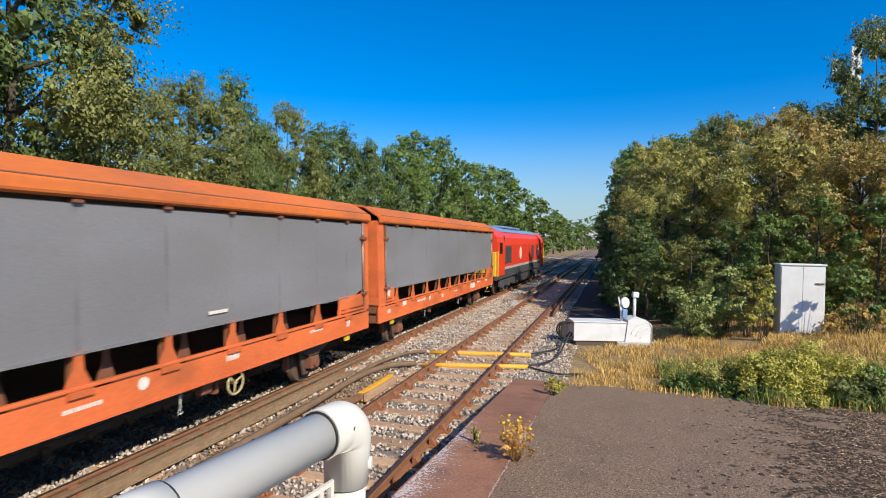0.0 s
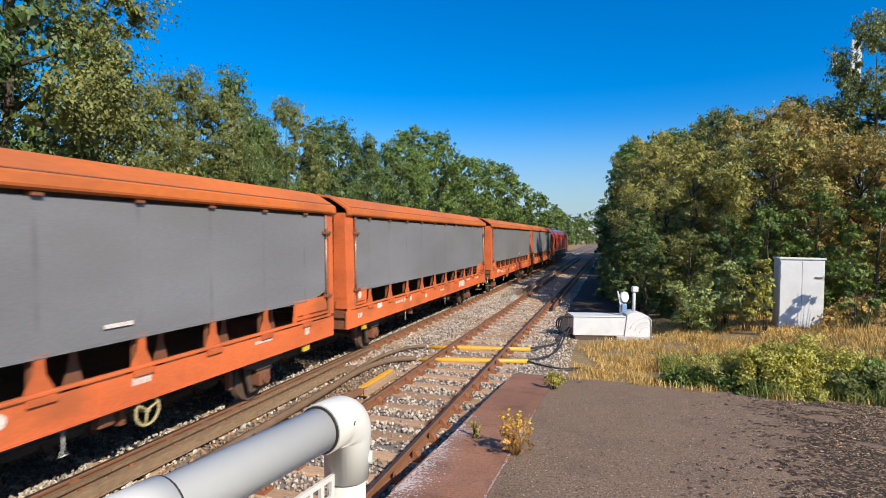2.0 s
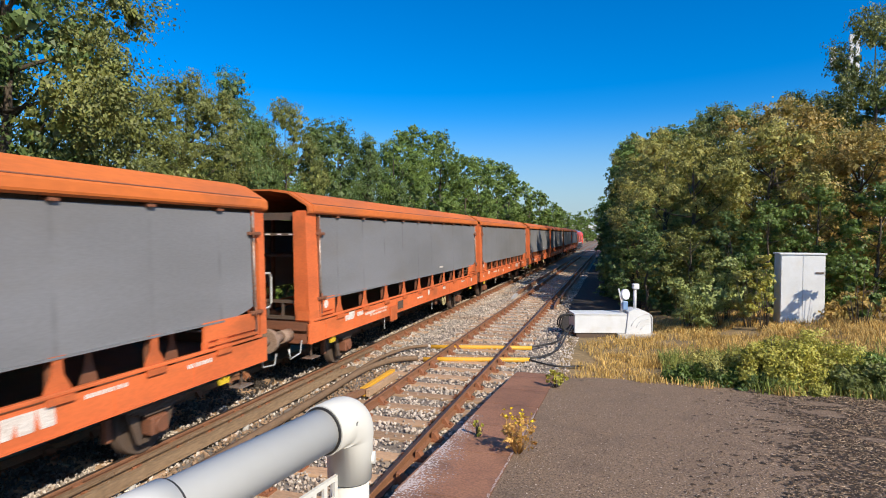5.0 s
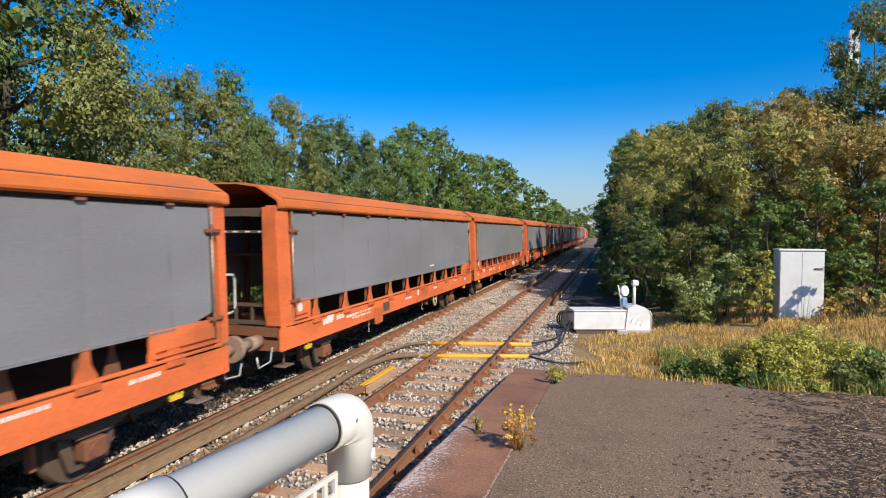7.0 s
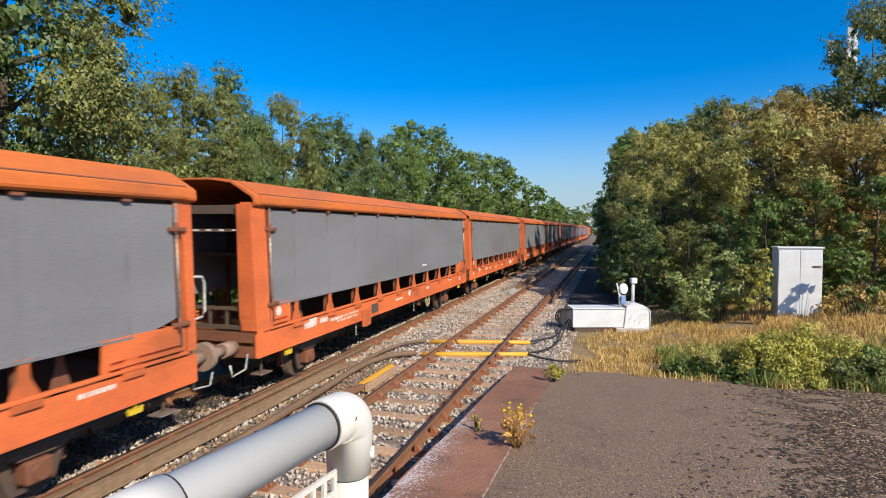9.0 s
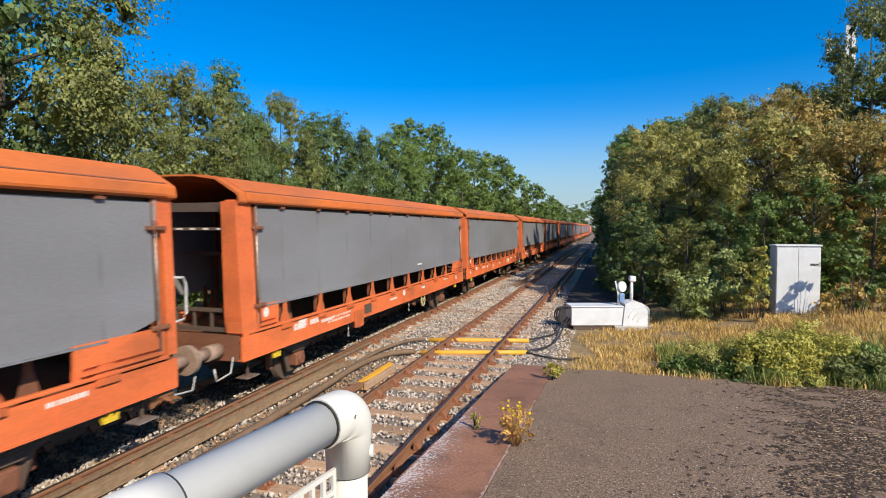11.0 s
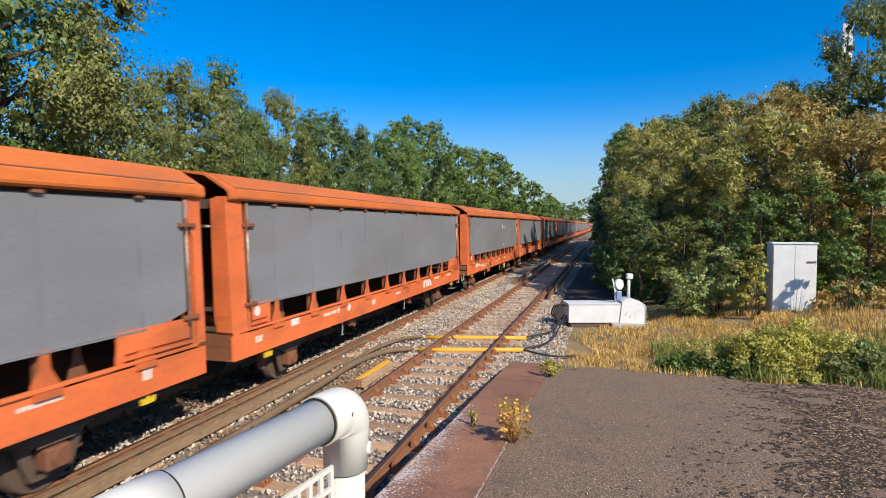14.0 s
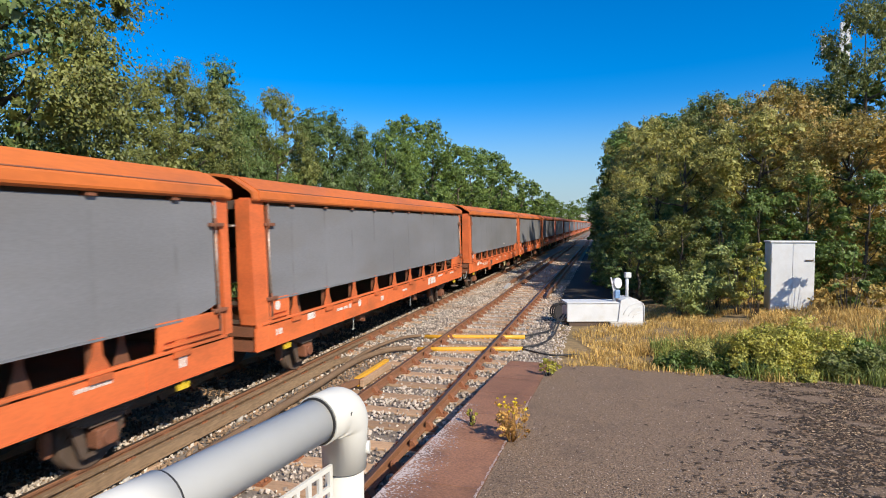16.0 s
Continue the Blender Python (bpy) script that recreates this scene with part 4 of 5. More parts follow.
def train_y(t):
    """Where the first wagon's rear end is along the track."""
    return 13.16 + 14.43 * t + 0.0394 * t * t + 0.012 * max(0.0, t - 10.0) ** 2


TRAIN = []
# white notices stuck to the curtains of some wagons: along, height, length, height of the sheet
NOTICES = {1: [(8.7, 1.88, 0.42, 0.05)], 3: [(0.55, 1.90, 0.12, 0.20), (1.0, 1.90, 0.22, 0.16)], 7: [(12.1, 2.42, 0.05, 0.04), (11.3, 2.40, 0.09, 0.03)], 13: [(8.6, 2.82, 0.16, 0.26), (9.15, 2.82, 0.14, 0.24)]}


def build_train():
    a, b = wagon(True), wagon(False)
    TRAIN.append((loco(), WAGON + 0.95))
    rear = 0.0
    for k in range(18):
        src = a if k % 2 == 0 else b
        w = src if k < 2 else copy_thing(src, pose(FAR_C, rear, 0))
        TRAIN.append((w, rear))
        for y, z, ly, lz in NOTICES.get(k, ()):
            part("notice", box(B(), lean(z) + 0.012, lean(z) + 0.018, y, y + ly, z, z + lz), WHITE_MARK, w, "small white notice on the curtain")
        if k == 3:
            part("hand_brake_wheel", brake_wheel(0.75), YELLOW, w, "yellow hand-brake wheel")
        rear -= WAGON + (NARROW if k % 2 == 0 else WIDE)


build_train()


# ---------------------------------------------------------------- vegetation
def leaf_cloud(centres, radii, count, size, rng, flat=0.75, shell=0.55, loose=0.22, pointed=False):
    """Many small leaves in sprays round the lumps of a crown, most of them near each lump's surface."""
    centres, radii = np.array(centres), np.array(radii)
    wgt = radii ** 2
    sprays = max(1, count // 11)
    idx = rng.choice(len(radii), sprays, p=wgt / wgt.sum())
    d = rng.normal(size=(sprays, 3))
    d /= np.linalg.norm(d, axis=1, keepdims=True)
    d[:, 2] *= flat
    r = radii[idx] * (shell + (1.08 - shell) * rng.random(sprays) ** 0.6) * (1 + 0.16 * rng.normal(size=sprays))
    c = centres[idx] + d * r[:, None]
    lean_to = 1.3 * d + 0.45 * rng.normal(size=(sprays, 3)) + np.array((0, 0, 0.3))
    own = rng.integers(0, sprays, count)
    wide = np.minimum(loose * radii[idx], 14 * loose * size)
    c = c[own] + rng.normal(size=(count, 3)) * np.array((1, 1, 0.6)) * wide[own][:, None]
    n = lean_to[own] + 0.45 * rng.normal(size=(count, 3))
    n /= np.linalg.norm(n, axis=1, keepdims=True)
    a = np.cross(n, rng.normal(size=(count, 3)))
    a /= np.linalg.norm(a, axis=1, keepdims=True)
    b = np.cross(n, a)
    s = size * rng.uniform(0.6, 1.35, count)[:, None]
    v = np.stack([c - a * s, c - b * s * 0.58 + n * s * 0.12, c + a * s * 0.95, c + b * s * 0.58 + n * s * 0.12], 1)
    if pointed:
        v = np.stack([v[:, 0], (v[:, 1] + v[:, 2]) / 2 - 0.3 * b * s, (v[:, 3] + v[:, 2]) / 2 + 0.3 * b * s], 1)
    m = v.shape[1]
    return v.reshape(-1, 3), np.arange(count * m).reshape(-1, m)


def crown_clumps(h0, h1, rx, n, rng):
    """Boughs over a rounded crown, each one with smaller clumps of leaves on its outer side."""
    boughs, clumps = [], []
    for k in range(n):
        f = (k + rng.random()) / n
        z = h0 + (h1 - h0) * f
        env = rx * (math.sin(math.pi * min(1, 0.20 + 0.72 * f)) ** 0.6)
        a, q = k * 2.4 + rng.uniform(-0.6, 0.6), 0.10 + 0.80 * rng.random() ** 0.6
        r = rng.uniform(0.24, 0.42) * rx * (1.1 - 0.35 * f)
        boughs.append((Vector((env * q * math.cos(a), env * q * math.sin(a), z)), r))
    boughs.append((Vector((0, 0, h1)), 0.30 * rx))
    heart = Vector((0, 0, h0 + 0.35 * (h1 - h0)))
    for c, r in boughs:
        out = (c - heart).normalized()
        for _ in range(6):
            d = (Vector(rng.normal(size=3)).normalized() + 0.9 * out).normalized()
            clumps.append((c + 0.72 * r * d, r * rng.uniform(0.34, 0.58)))
    return boughs, clumps


def tree_meshes(seed, h, rx, base, leaves, size, material, n, pointed):
    rng = np.random.default_rng(seed)
    boughs, clumps = crown_clumps(base, h - 0.28 * rx, rx, n, rng)
    v1, f1 = leaf_cloud([c[:] for c, r in clumps], [r for c, r in clumps], leaves, size, rng, shell=0.6, loose=0.24, pointed=pointed)
    # the shaded inner foliage of each bough, in broad sprays
    vs, at = [v1], len(v1)
    fs = [f1.tolist()]
    for c, r in boughs:
        wide = min(0.19 * r, 2.6 * size)
        v2, f2 = leaf_cloud([c[:]], [0.62 * r], min(420, int(3.4 * r * r / wide / wide)), wide, rng, shell=0.5, loose=0.1, pointed=True)
        vs.append(v2)
        fs.append((f2 + at).tolist())
        at += len(v2)
    crown = raw("crown", np.vstack(vs).tolist(), [f for part_faces in fs for f in part_faces], material)
    bm = B()
    top = h * 0.72
    pts = [(0.10 * rng.normal(), 0.10 * rng.normal(), top * k / 6) for k in range(7)]
    pts[0] = (0, 0, -0.6)
    tube(bm, pts, [0.16 * (1 - 0.13 * k) * h / 8 for k in range(7)], 8)
    for c, r in boughs[::2]:
        z0 = min(max(base * 0.35, c.z - rng.uniform(0.6, 1.8)), top * 0.95)
        p = Vector((0, 0, z0))
        mid = p.lerp(c, 0.5) + Vector((0, 0, -0.15))
        tube(bm, [p, mid, c], [0.05, 0.03, 0.01], 5)
    return mesh_of("trunk", bm, BARK), crown


def tree(meshes, x, y, s, turn, label, z=None, group="trees beside the railway", name="tree", sz=1.0):
    t = thing(name, label, name, group)
    t.matrix_basis = pose(x, y, ground_z(x, y) if z is None else z, 0, 0, turn)
    t.scale = (s, s, s * sz)
    part("trunk", meshes[0], None, t)
    part("crown", meshes[1], None, t)
    return t


LOOKS = {"olive": (LEAF_OLIVE, "tall olive-green broadleaved tree"), "green": (LEAF, "dense green broadleaved tree"),
         "light": (LEAF_LIGHT, "light green leafy tree"), "dark": (LEAF_DARK, "dark green broadleaved tree"),
         "gold": (LEAF_GOLD, "bushy tree with yellowing olive leaves"),
         "rust": (LEAF_RUST, "bushy tree with rust-tinged olive leaves")}
SHAPE = {"olive": (8.6, 2.9, 1.2), "green": (8.6, 2.7, 1.0), "light": (9.0, 2.6, 1.0), "dark": (8.6, 2.7, 0.8), "gold": (8.0, 2.8, 0.4), "rust": (7.0, 2.8, 0.4)}
KINDS = {}
for n_kind, (kind_name, (leaf_m, kind_label)) in enumerate(LOOKS.items()):
    hh, rr, bb = SHAPE[kind_name]
    for fine_name, n_leaves, n_size, n_boughs, sharp in (("close", 60000, 0.036, 46, False), ("near", 34000, 0.050, 36, True), ("mid", 16000, 0.082, 30, True),
                                                         ("low", 8500, 0.10, 20, True), ("far", 4200, 0.17, 20, True)):
        if fine_name == "close" and kind_name != "olive":
            continue
        KINDS[kind_name, fine_name] = (tree_meshes(11 + n_kind, hh, rr, bb, n_leaves, n_size, leaf_m, n_boughs, sharp), kind_label)


def left_wood():
    """The belt of trees behind the train."""
    # along the line, height of the top, reach of the crown, kind
    rows = [
        (6.4, 12.0, 3.4, "dark"), (8.9, 11.2, 3.3, "olive"), (11.9, 7.4, 1.9, "olive"), (14.6, 8.3, 2.3, "olive"), (16.6, 8.9, 1.7, "dark"), (18.5, 7.6, 2.1, "green"),
        (20.2, 8.7, 1.7, "olive"), (22.4, 8.2, 2.3, "dark"), (25.4, 8.9, 2.4, "dark"), (28.2, 8.6, 2.3, "dark"), (31.6, 8.9, 2.6, "light"),
        (36.3, 10.6, 2.6, "light"), (42.0, 11.2, 2.8, "green"), (48.6, 10.2, 2.9, "light"), (56.0, 11.0, 3.0, "light"), (64.5, 11.7, 3.2, "light"),
        (72.0, 11.1, 3.1, "green"), (80.0, 11.1, 3.2, "light"), (91.0, 10.9, 3.2, "light"), (103.0, 11.1, 3.3, "green"), (116.0, 11.0, 3.3, "light"),
        (131.0, 10.6, 3.3, "light"), (147.0, 10.0, 3.3, "green"), (165.0, 10.0, 3.4, "light"), (184.0, 10.2, 3.6, "light"), (205.0, 10.4, 3.8, "light"),
        (228.0, 10.6, 4.0, "green"), (250.0, 11.0, 4.2, "light")]
    for i, (y, top, reach, k) in enumerate(rows):
        m, lab = KINDS[k, "close" if k == "olive" and y < 17 else "near" if y < 33 else "mid" if y < 70 else "far"]
        s = reach / SHAPE[k][1]
        x = -13.0 + 0.3 * math.sin(i * 2.1) + (0.0 if y < 190 else (y - 190) * 0.05)
        tree(m, x, y, s, (i * 77) % 360, lab + " behind the railway", sz=(top - 0.2) / SHAPE[k][0] / s)
    for i in range(16):
        y = 22 + i * 5.4 + 1.5 * RNG.random()
        k = ("dark", "green", "dark", "light")[i % 4]
        m, lab = KINDS[k, "far"]
        tree(m, -17.5 - 1.5 * RNG.random(), y, (0.55 if y < 22 else 0.74 if y < 34 else 0.95) + 0.12 * RNG.random(), (i * 131) % 360, lab + " in the wood")
    for i, (x, y, s, k) in enumerate(((-17.6, 9.6, 1.2, "dark"), (-17.4, 19.6, 0.80, "dark"), (-17.2, 24.0, 0.86, "green"))):
        m, lab = KINDS[k, "mid"]
        tree(m, x, y, s, 40 + i * 83, lab + " in the wood")
    for i in range(18):
        y = 5 + i * 4.4
        tree(KINDS[("dark", "green")[i % 2], "far"][0], -11.2 - 0.4 * RNG.random(), y, 0.45 + 0.1 * RNG.random(), (i * 59) % 360,
             "low green bush under the trees", name="bush", group="bushes beside the railway")


left_wood()


def right_wood():
    rows = [
        (3.4, 26.2, 0.90, "gold", 1.0, "near"), (6.2, 25.4, 0.90, "gold", 1.0, "near"), (9.0, 24.8, 1.0, "rust", 0.98, "near"), (7.0, 27.8, 1.16, "rust", 1.08, "near"), (2.6, 30.5, 1.05, "gold", 1.0, "near"),
        (5.2, 31.0, 1.02, "olive", 1.07, "near"), (7.0, 35.5, 1.08, "light", 1.0, "mid"), (10.6, 33.5, 1.12, "dark", 1.0, "near"), (8.6, 30.5, 1.08, "olive", 1.02, "near"),
        (2.7, 36.5, 1.12, "gold", 1.0, "mid"), (2.0, 42.0, 1.10, "light", 1.0, "mid"), (1.7, 48.0, 0.85, "olive", 1.55, "mid"), (1.7, 52.0, 0.86, "green", 1.6, "mid"), (1.7, 56.5, 0.86, "light", 1.6, "mid"), (1.7, 61.0, 0.86, "green", 1.6, "mid"), (1.7, 65.5, 0.88, "olive", 1.6, "far"),
        (2.9, 70.0, 1.2, "green", 1.35, "far"), (2.9, 79.0, 1.2, "light", 1.35, "far"), (3.0, 90.0, 1.2, "green", 1.35, "far"),
        (3.1, 104.0, 1.2, "green", 1.35, "far"), (3.3, 121.0, 1.2, "light", 1.35, "far"), (3.6, 142.0, 1.2, "green", 1.0, "far"), (4.2, 170.0, 1.25, "green", 1.0, "far"),
        (7.0, 47.0, 1.25, "green", 1.12, "mid"), (6.4, 53.0, 1.22, "dark", 1.12, "mid"), (6.0, 59.0, 1.35, "green", 1.15, "mid"),
        (6.2, 65.0, 1.35, "dark", 1.2, "mid"), (6.4, 72.0, 1.4, "green", 1.2, "mid"), (6.4, 80.0, 1.4, "dark", 1.2, "mid"), (6.6, 89.0, 1.4, "green", 1.2, "mid"),
        (11.4, 30.0, 1.0, "olive", 1.52, "near"), (13.2, 25.2, 1.0, "green", 1.0, "mid"), (14.5, 31.5, 1.2, "dark", 1.0, "far")]
    for i, (x, y, s, k, sz, q) in enumerate(rows):
        m, lab = KINDS[k, q]
        tree(m, x, y, s, (i * 97 + 20) % 360, lab + " beside the track", sz=sz)
    # the taller trees that shade the far part of the line
    for i in range(11):
        y = 49.0 + 5.0 * i
        k = ("dark", "green", "light")[i % 3]
        s = 2.8 / SHAPE[k][1]
        tree(KINDS[k, "far"][0], 3.9 + 0.3 * math.sin(i * 1.7), y, s, (i * 83) % 360, LOOKS[k][1] + " beside the track", sz=(11.6 if y < 56 else 13.2) / SHAPE[k][0] / s)
    low = [(1.4, 23.6, 0.42, "dark"), (2.8, 22.2, 0.40, "olive"), (4.2, 22.8, 0.44, "dark"), (5.4, 22.4, 0.46, "green"), (7.0, 22.6, 0.5, "green"), (8.6, 22.0, 0.5, "green"),
           (10.4, 21.8, 0.5, "green"), (1.0, 28.0, 0.5, "dark"), (0.8, 30.5, 0.55, "dark"), (0.8, 33.5, 0.6, "dark"), (1.2, 25.5, 0.55, "dark"), (0.9, 36.2, 0.6, "dark"), (1.0, 39.0, 0.55, "dark"), (1.0, 46.0, 0.6, "dark"), (1.0, 54.0, 0.6, "dark"),
           (1.0, 63.0, 0.65, "dark"), (1.0, 73.0, 0.65, "dark")]
    for i, (x, y, s, k) in enumerate(low):
        tree(KINDS[k, "low" if y < 35 else "far"][0], x, y, s, (i * 71) % 360, "low leafy bush at the wood's edge", name="bush", group="bushes beside the railway")


right_wood()


def shrub(name, label, x, y, z, rx, h, n, size, material, seed, stems=14):
    rng = np.random.default_rng(seed)
    cs, rs = [], []
    for k in range(18):
        a, q, f = rng.uniform(0, 2 * math.pi), rng.random() ** 0.5, rng.random()
        cs.append((rx * q * math.cos(a), rx * 0.7 * q * math.sin(a), h * (0.15 + 0.7 * f * (1 - 0.5 * q))))
        rs.append(rng.uniform(0.2, 0.34) * min(rx, h))
    v, f = leaf_cloud(cs, rs, n, size, rng, shell=0.2)
    t = thing(name, label, name)
    t.location = (x, y, z)
    part("foliage", raw("leaves", v.tolist(), f.tolist(), material), None, t)
    bm = B()
    for k in range(stems):
        c = Vector(cs[k % 18])
        tube(bm, [(c.x * 0.3, c.y * 0.3, -0.05), c * 0.6, c + Vector((0, 0, 0.25 * h * rng.random()))], [0.012, 0.009, 0.003], 5)
    part("stalk", bm, BARK, t)
    return t


YG = "yellow-green leafy shrub at the platform's end"
shrub("shrub", YG, 3.15, 12.5, 0.0, 0.85, 1.2, 12000, 0.027, LEAF_YELLOW, 21)
shrub("shrub", YG, 2.5, 12.6, 0.0, 0.8, 0.85, 7500, 0.026, LEAF_GOLD, 61)
shrub("shrub", "green low shrub in the grass", 4.7, 12.7, 0.0, 0.9, 0.8, 6000, 0.032, LEAF_OLIVE, 62)
shrub("shrub", YG, 4.0, 13.2, 0.0, 0.9, 1.25, 10500, 0.027, LEAF_YELLOW, 22)
shrub("shrub", YG, 3.3, 12.05, 0.0, 0.6, 0.5, 4200, 0.028, LEAF_YELLOW, 27)
shrub("shrub", "dark green low shrub in the grass", 1.9, 12.5, -0.05, 0.85, 0.5, 5600, 0.034, LEAF, 23)
shrub("shrub", "dark green low shrub in the grass", 2.6, 12.2, -0.05, 0.6, 0.5, 4600, 0.034, LEAF_DARK, 28)
shrub("shrub", "green low shrub in the grass", 5.6, 13.4, 0.0, 1.0, 0.75, 6000, 0.034, LEAF_LIGHT, 24)
shrub("shrub", "yellowing tall shrub beside the white cabinet", 4.2, 19.3, 0.2, 0.6, 3.0, 3400, 0.055, LEAF_GOLD, 25)
shrub("shrub", "pale green bush at the wood's edge", 2.5, 19.7, 0.0, 1.0, 2.1, 4600, 0.050, LEAF_PALE, 29)
shrub("shrub", "pale green bush at the wood's edge", 3.6, 20.0, 0.1, 0.9, 2.7, 3800, 0.050, LEAF_PALE, 64)
shrub("shrub", "tall yellow-red weed beside the white cabinet", 4.45, 18.5, 0.3, 0.45, 2.7, 1500, 0.050, LEAF_YELLOW, 63)
shrub("shrub", "reddish dry shrub beside the white cabinet", 7.3, 19.6, 0.3, 1.0, 1.5, 3200, 0.06, LEAF_RUST, 26)
shrub("shrub", "thin leafy shrub in front of the cabinet", 6.75, 18.35, 0.35, 0.55, 2.6, 420, 0.085, LEAF, 30)


def blades(name, label, material, n, region, hgt, seed):
    """Grass blades: bent narrow triangles."""
    rng = np.random.default_rng(seed)
    x0, x1, y0, y1 = region
    x, y = rng.uniform(x0, x1, n * 2), y0 + (y1 - y0) * rng.random(n * 2)
    tuft = np.array([noise.noise((a * 0.9, b * 0.9, seed)) for a, b in zip(x, y)])
    keep = np.nonzero(tuft + 0.5 * rng.random(n * 2) > 0.08)[0][:n]
    x, y = x[keep], y[keep]
    n = len(x)
    edge = -0.75 + 0.9 * np.array([noise.noise((b * 1.1, 3.3, seed)) for b in y]) - 0.02 * (y - 12)
    keep = (x > edge + 0.8 * rng.random(n) ** 2) & (y > 12.0 + 0.75 * np.array([noise.noise((a * 1.3, 0.7, seed)) for a in x]) - 0.12 * np.clip(x - 1, 0, 4))
    keep &= ~((x < 1.9) & (y > 15.6) & (y < 18.9) & (rng.random(n) < 0.3))
    x, y = x[keep], y[keep]
    n = len(x)
    z = np.array([max(ground_z(a, b), ramp_z(b) if b < 12 else -1) for a, b in zip(x, y)]) - 0.02
    a = rng.uniform(0, 2 * math.pi, n)
    h = hgt * rng.uniform(0.4, 1.4, n) * (1 + 0.8 * np.array([noise.noise((p * 1.7, q * 1.7, seed + 9)) for p, q in zip(x, y)]))
    d = np.stack([np.cos(a), np.sin(a), np.zeros(n)], 1)
    p = np.stack([-d[:, 1], d[:, 0], d[:, 2]], 1) * 0.008
    base = np.stack([x, y, z], 1)
    mid = base + d * (h * 0.12)[:, None] + np.array((0, 0, 1)) * (h * 0.6)[:, None]
    tip = base + d * (h * rng.uniform(0.2, 0.7, n))[:, None] + np.array((0, 0, 1)) * h[:, None]
    v = np.stack([base - p, base + p, mid + p * 0.8, mid - p * 0.8, tip], 1).reshape(-1, 3)
    k = 5 * np.arange(n)
    f = [(i, i + 1, i + 2, i + 3) for i in k.tolist()] + [(i + 3, i + 2, i + 4) for i in k.tolist()]
    ob = new(name, raw(name, v.tolist(), f, material))
    tagged(ob, label, "grass", kind="stuff")


blades("dry_grass", "dry straw-yellow grass beyond the platform", STRAW, 50000, (-1.6, 7.5, 11.2, 22.0), 0.15, 31)
blades("green_grass", "green grass tufts among the dry grass", GRASS, 11000, (1.2, 7.5, 11.5, 15.4), 0.30, 32)


def ragwort():
    t = thing("ragwort_plant", "wilting weed with small yellow flowers on the coping", "weed")
    x0, y0 = -1.02, 6.40
    z0 = ramp_z(y0)
    rng = np.random.default_rng(5)
    bm, tips = B(), []
    for k in range(46):
        a, r = rng.uniform(0, 2 * math.pi), 0.19 * rng.random() ** 0.6
        tip = Vector((x0 + r * math.cos(a), y0 + r * math.sin(a), z0 + rng.uniform(0.20, 0.50)))
        root = Vector((x0 + 0.03 * math.cos(a), y0 + 0.03 * math.sin(a), z0))
        mid = root.lerp(tip, 0.5) + Vector((0.02 * math.cos(a), 0.02 * math.sin(a), 0))
        tube(bm, [root, mid, tip], [0.004, 0.003, 0.002], 4)
        tips.append(tip)
    part("stalk", bm, mat("wilted_stem", (0.50, 0.22, 0.06), 0.8, col2=(0.30, 0.24, 0.05), bump=0), t)
    v, f = leaf_cloud([(p.x, p.y, p.z - 0.10) for p in tips], [0.07] * len(tips), 900, 0.02, rng, shell=0.1)
    part("foliage", raw("leaves", v.tolist(), f.tolist(), mat("wilted_leaf", (0.62, 0.32, 0.09), 0.8, col2=(0.45, 0.30, 0.07), bump=0, island=0.3)), None, t)
    for p in tips:
        if p.z > z0 + 0.36:
            v, f = leaf_cloud([tuple(p)], [0.024], 16, 0.013, rng, shell=0.1)
            part("bloom", raw("flowers", v.tolist(), f.tolist(), FLOWER), None, t)


ragwort()
shrub("weed", "small green weed in the coping joint", -1.62, 6.9, ramp_z(6.9), 0.09, 0.30, 130, 0.022, LEAF_YELLOW, 41, 6)
shrub("weed", "pale grass tuft at the platform's corner", -0.98, 10.6, ramp_z(10.6), 0.20, 0.42, 500, 0.03, LEAF_YELLOW, 42, 8)


def scatter(name, label, category, material, x, y, size, stretch, lift, seed):
    """Small flat scraps lying on the ramp."""
    rng = np.random.default_rng(seed)
    n = len(x)
    z = np.array([ramp_z(b) for b in y])
    a = rng.uniform(0, 2 * math.pi, n)
    v = np.zeros((n, 4, 3))
    for k in range(4):
        b = a + k * math.pi / 2
        r = size * rng.uniform(0.55, 1.15, n)
        u, w = r * np.cos(b - a), r * np.sin(b - a) * stretch
        px, py = x + u * np.cos(a) - w * np.sin(a), y + u * np.sin(a) + w * np.cos(a)
        v[:, k] = np.stack([px, py, z - 0.0785 * (py - y) + 0.006 + rng.uniform(0, 1, n) * lift + 0.6 * lift * rng.random(n)], 1)
    ob = new(name, raw(name, v.reshape(-1, 3).tolist(), np.arange(n * 4).reshape(-1, 4).tolist(), material))
    tagged(ob, label, category, kind="stuff")


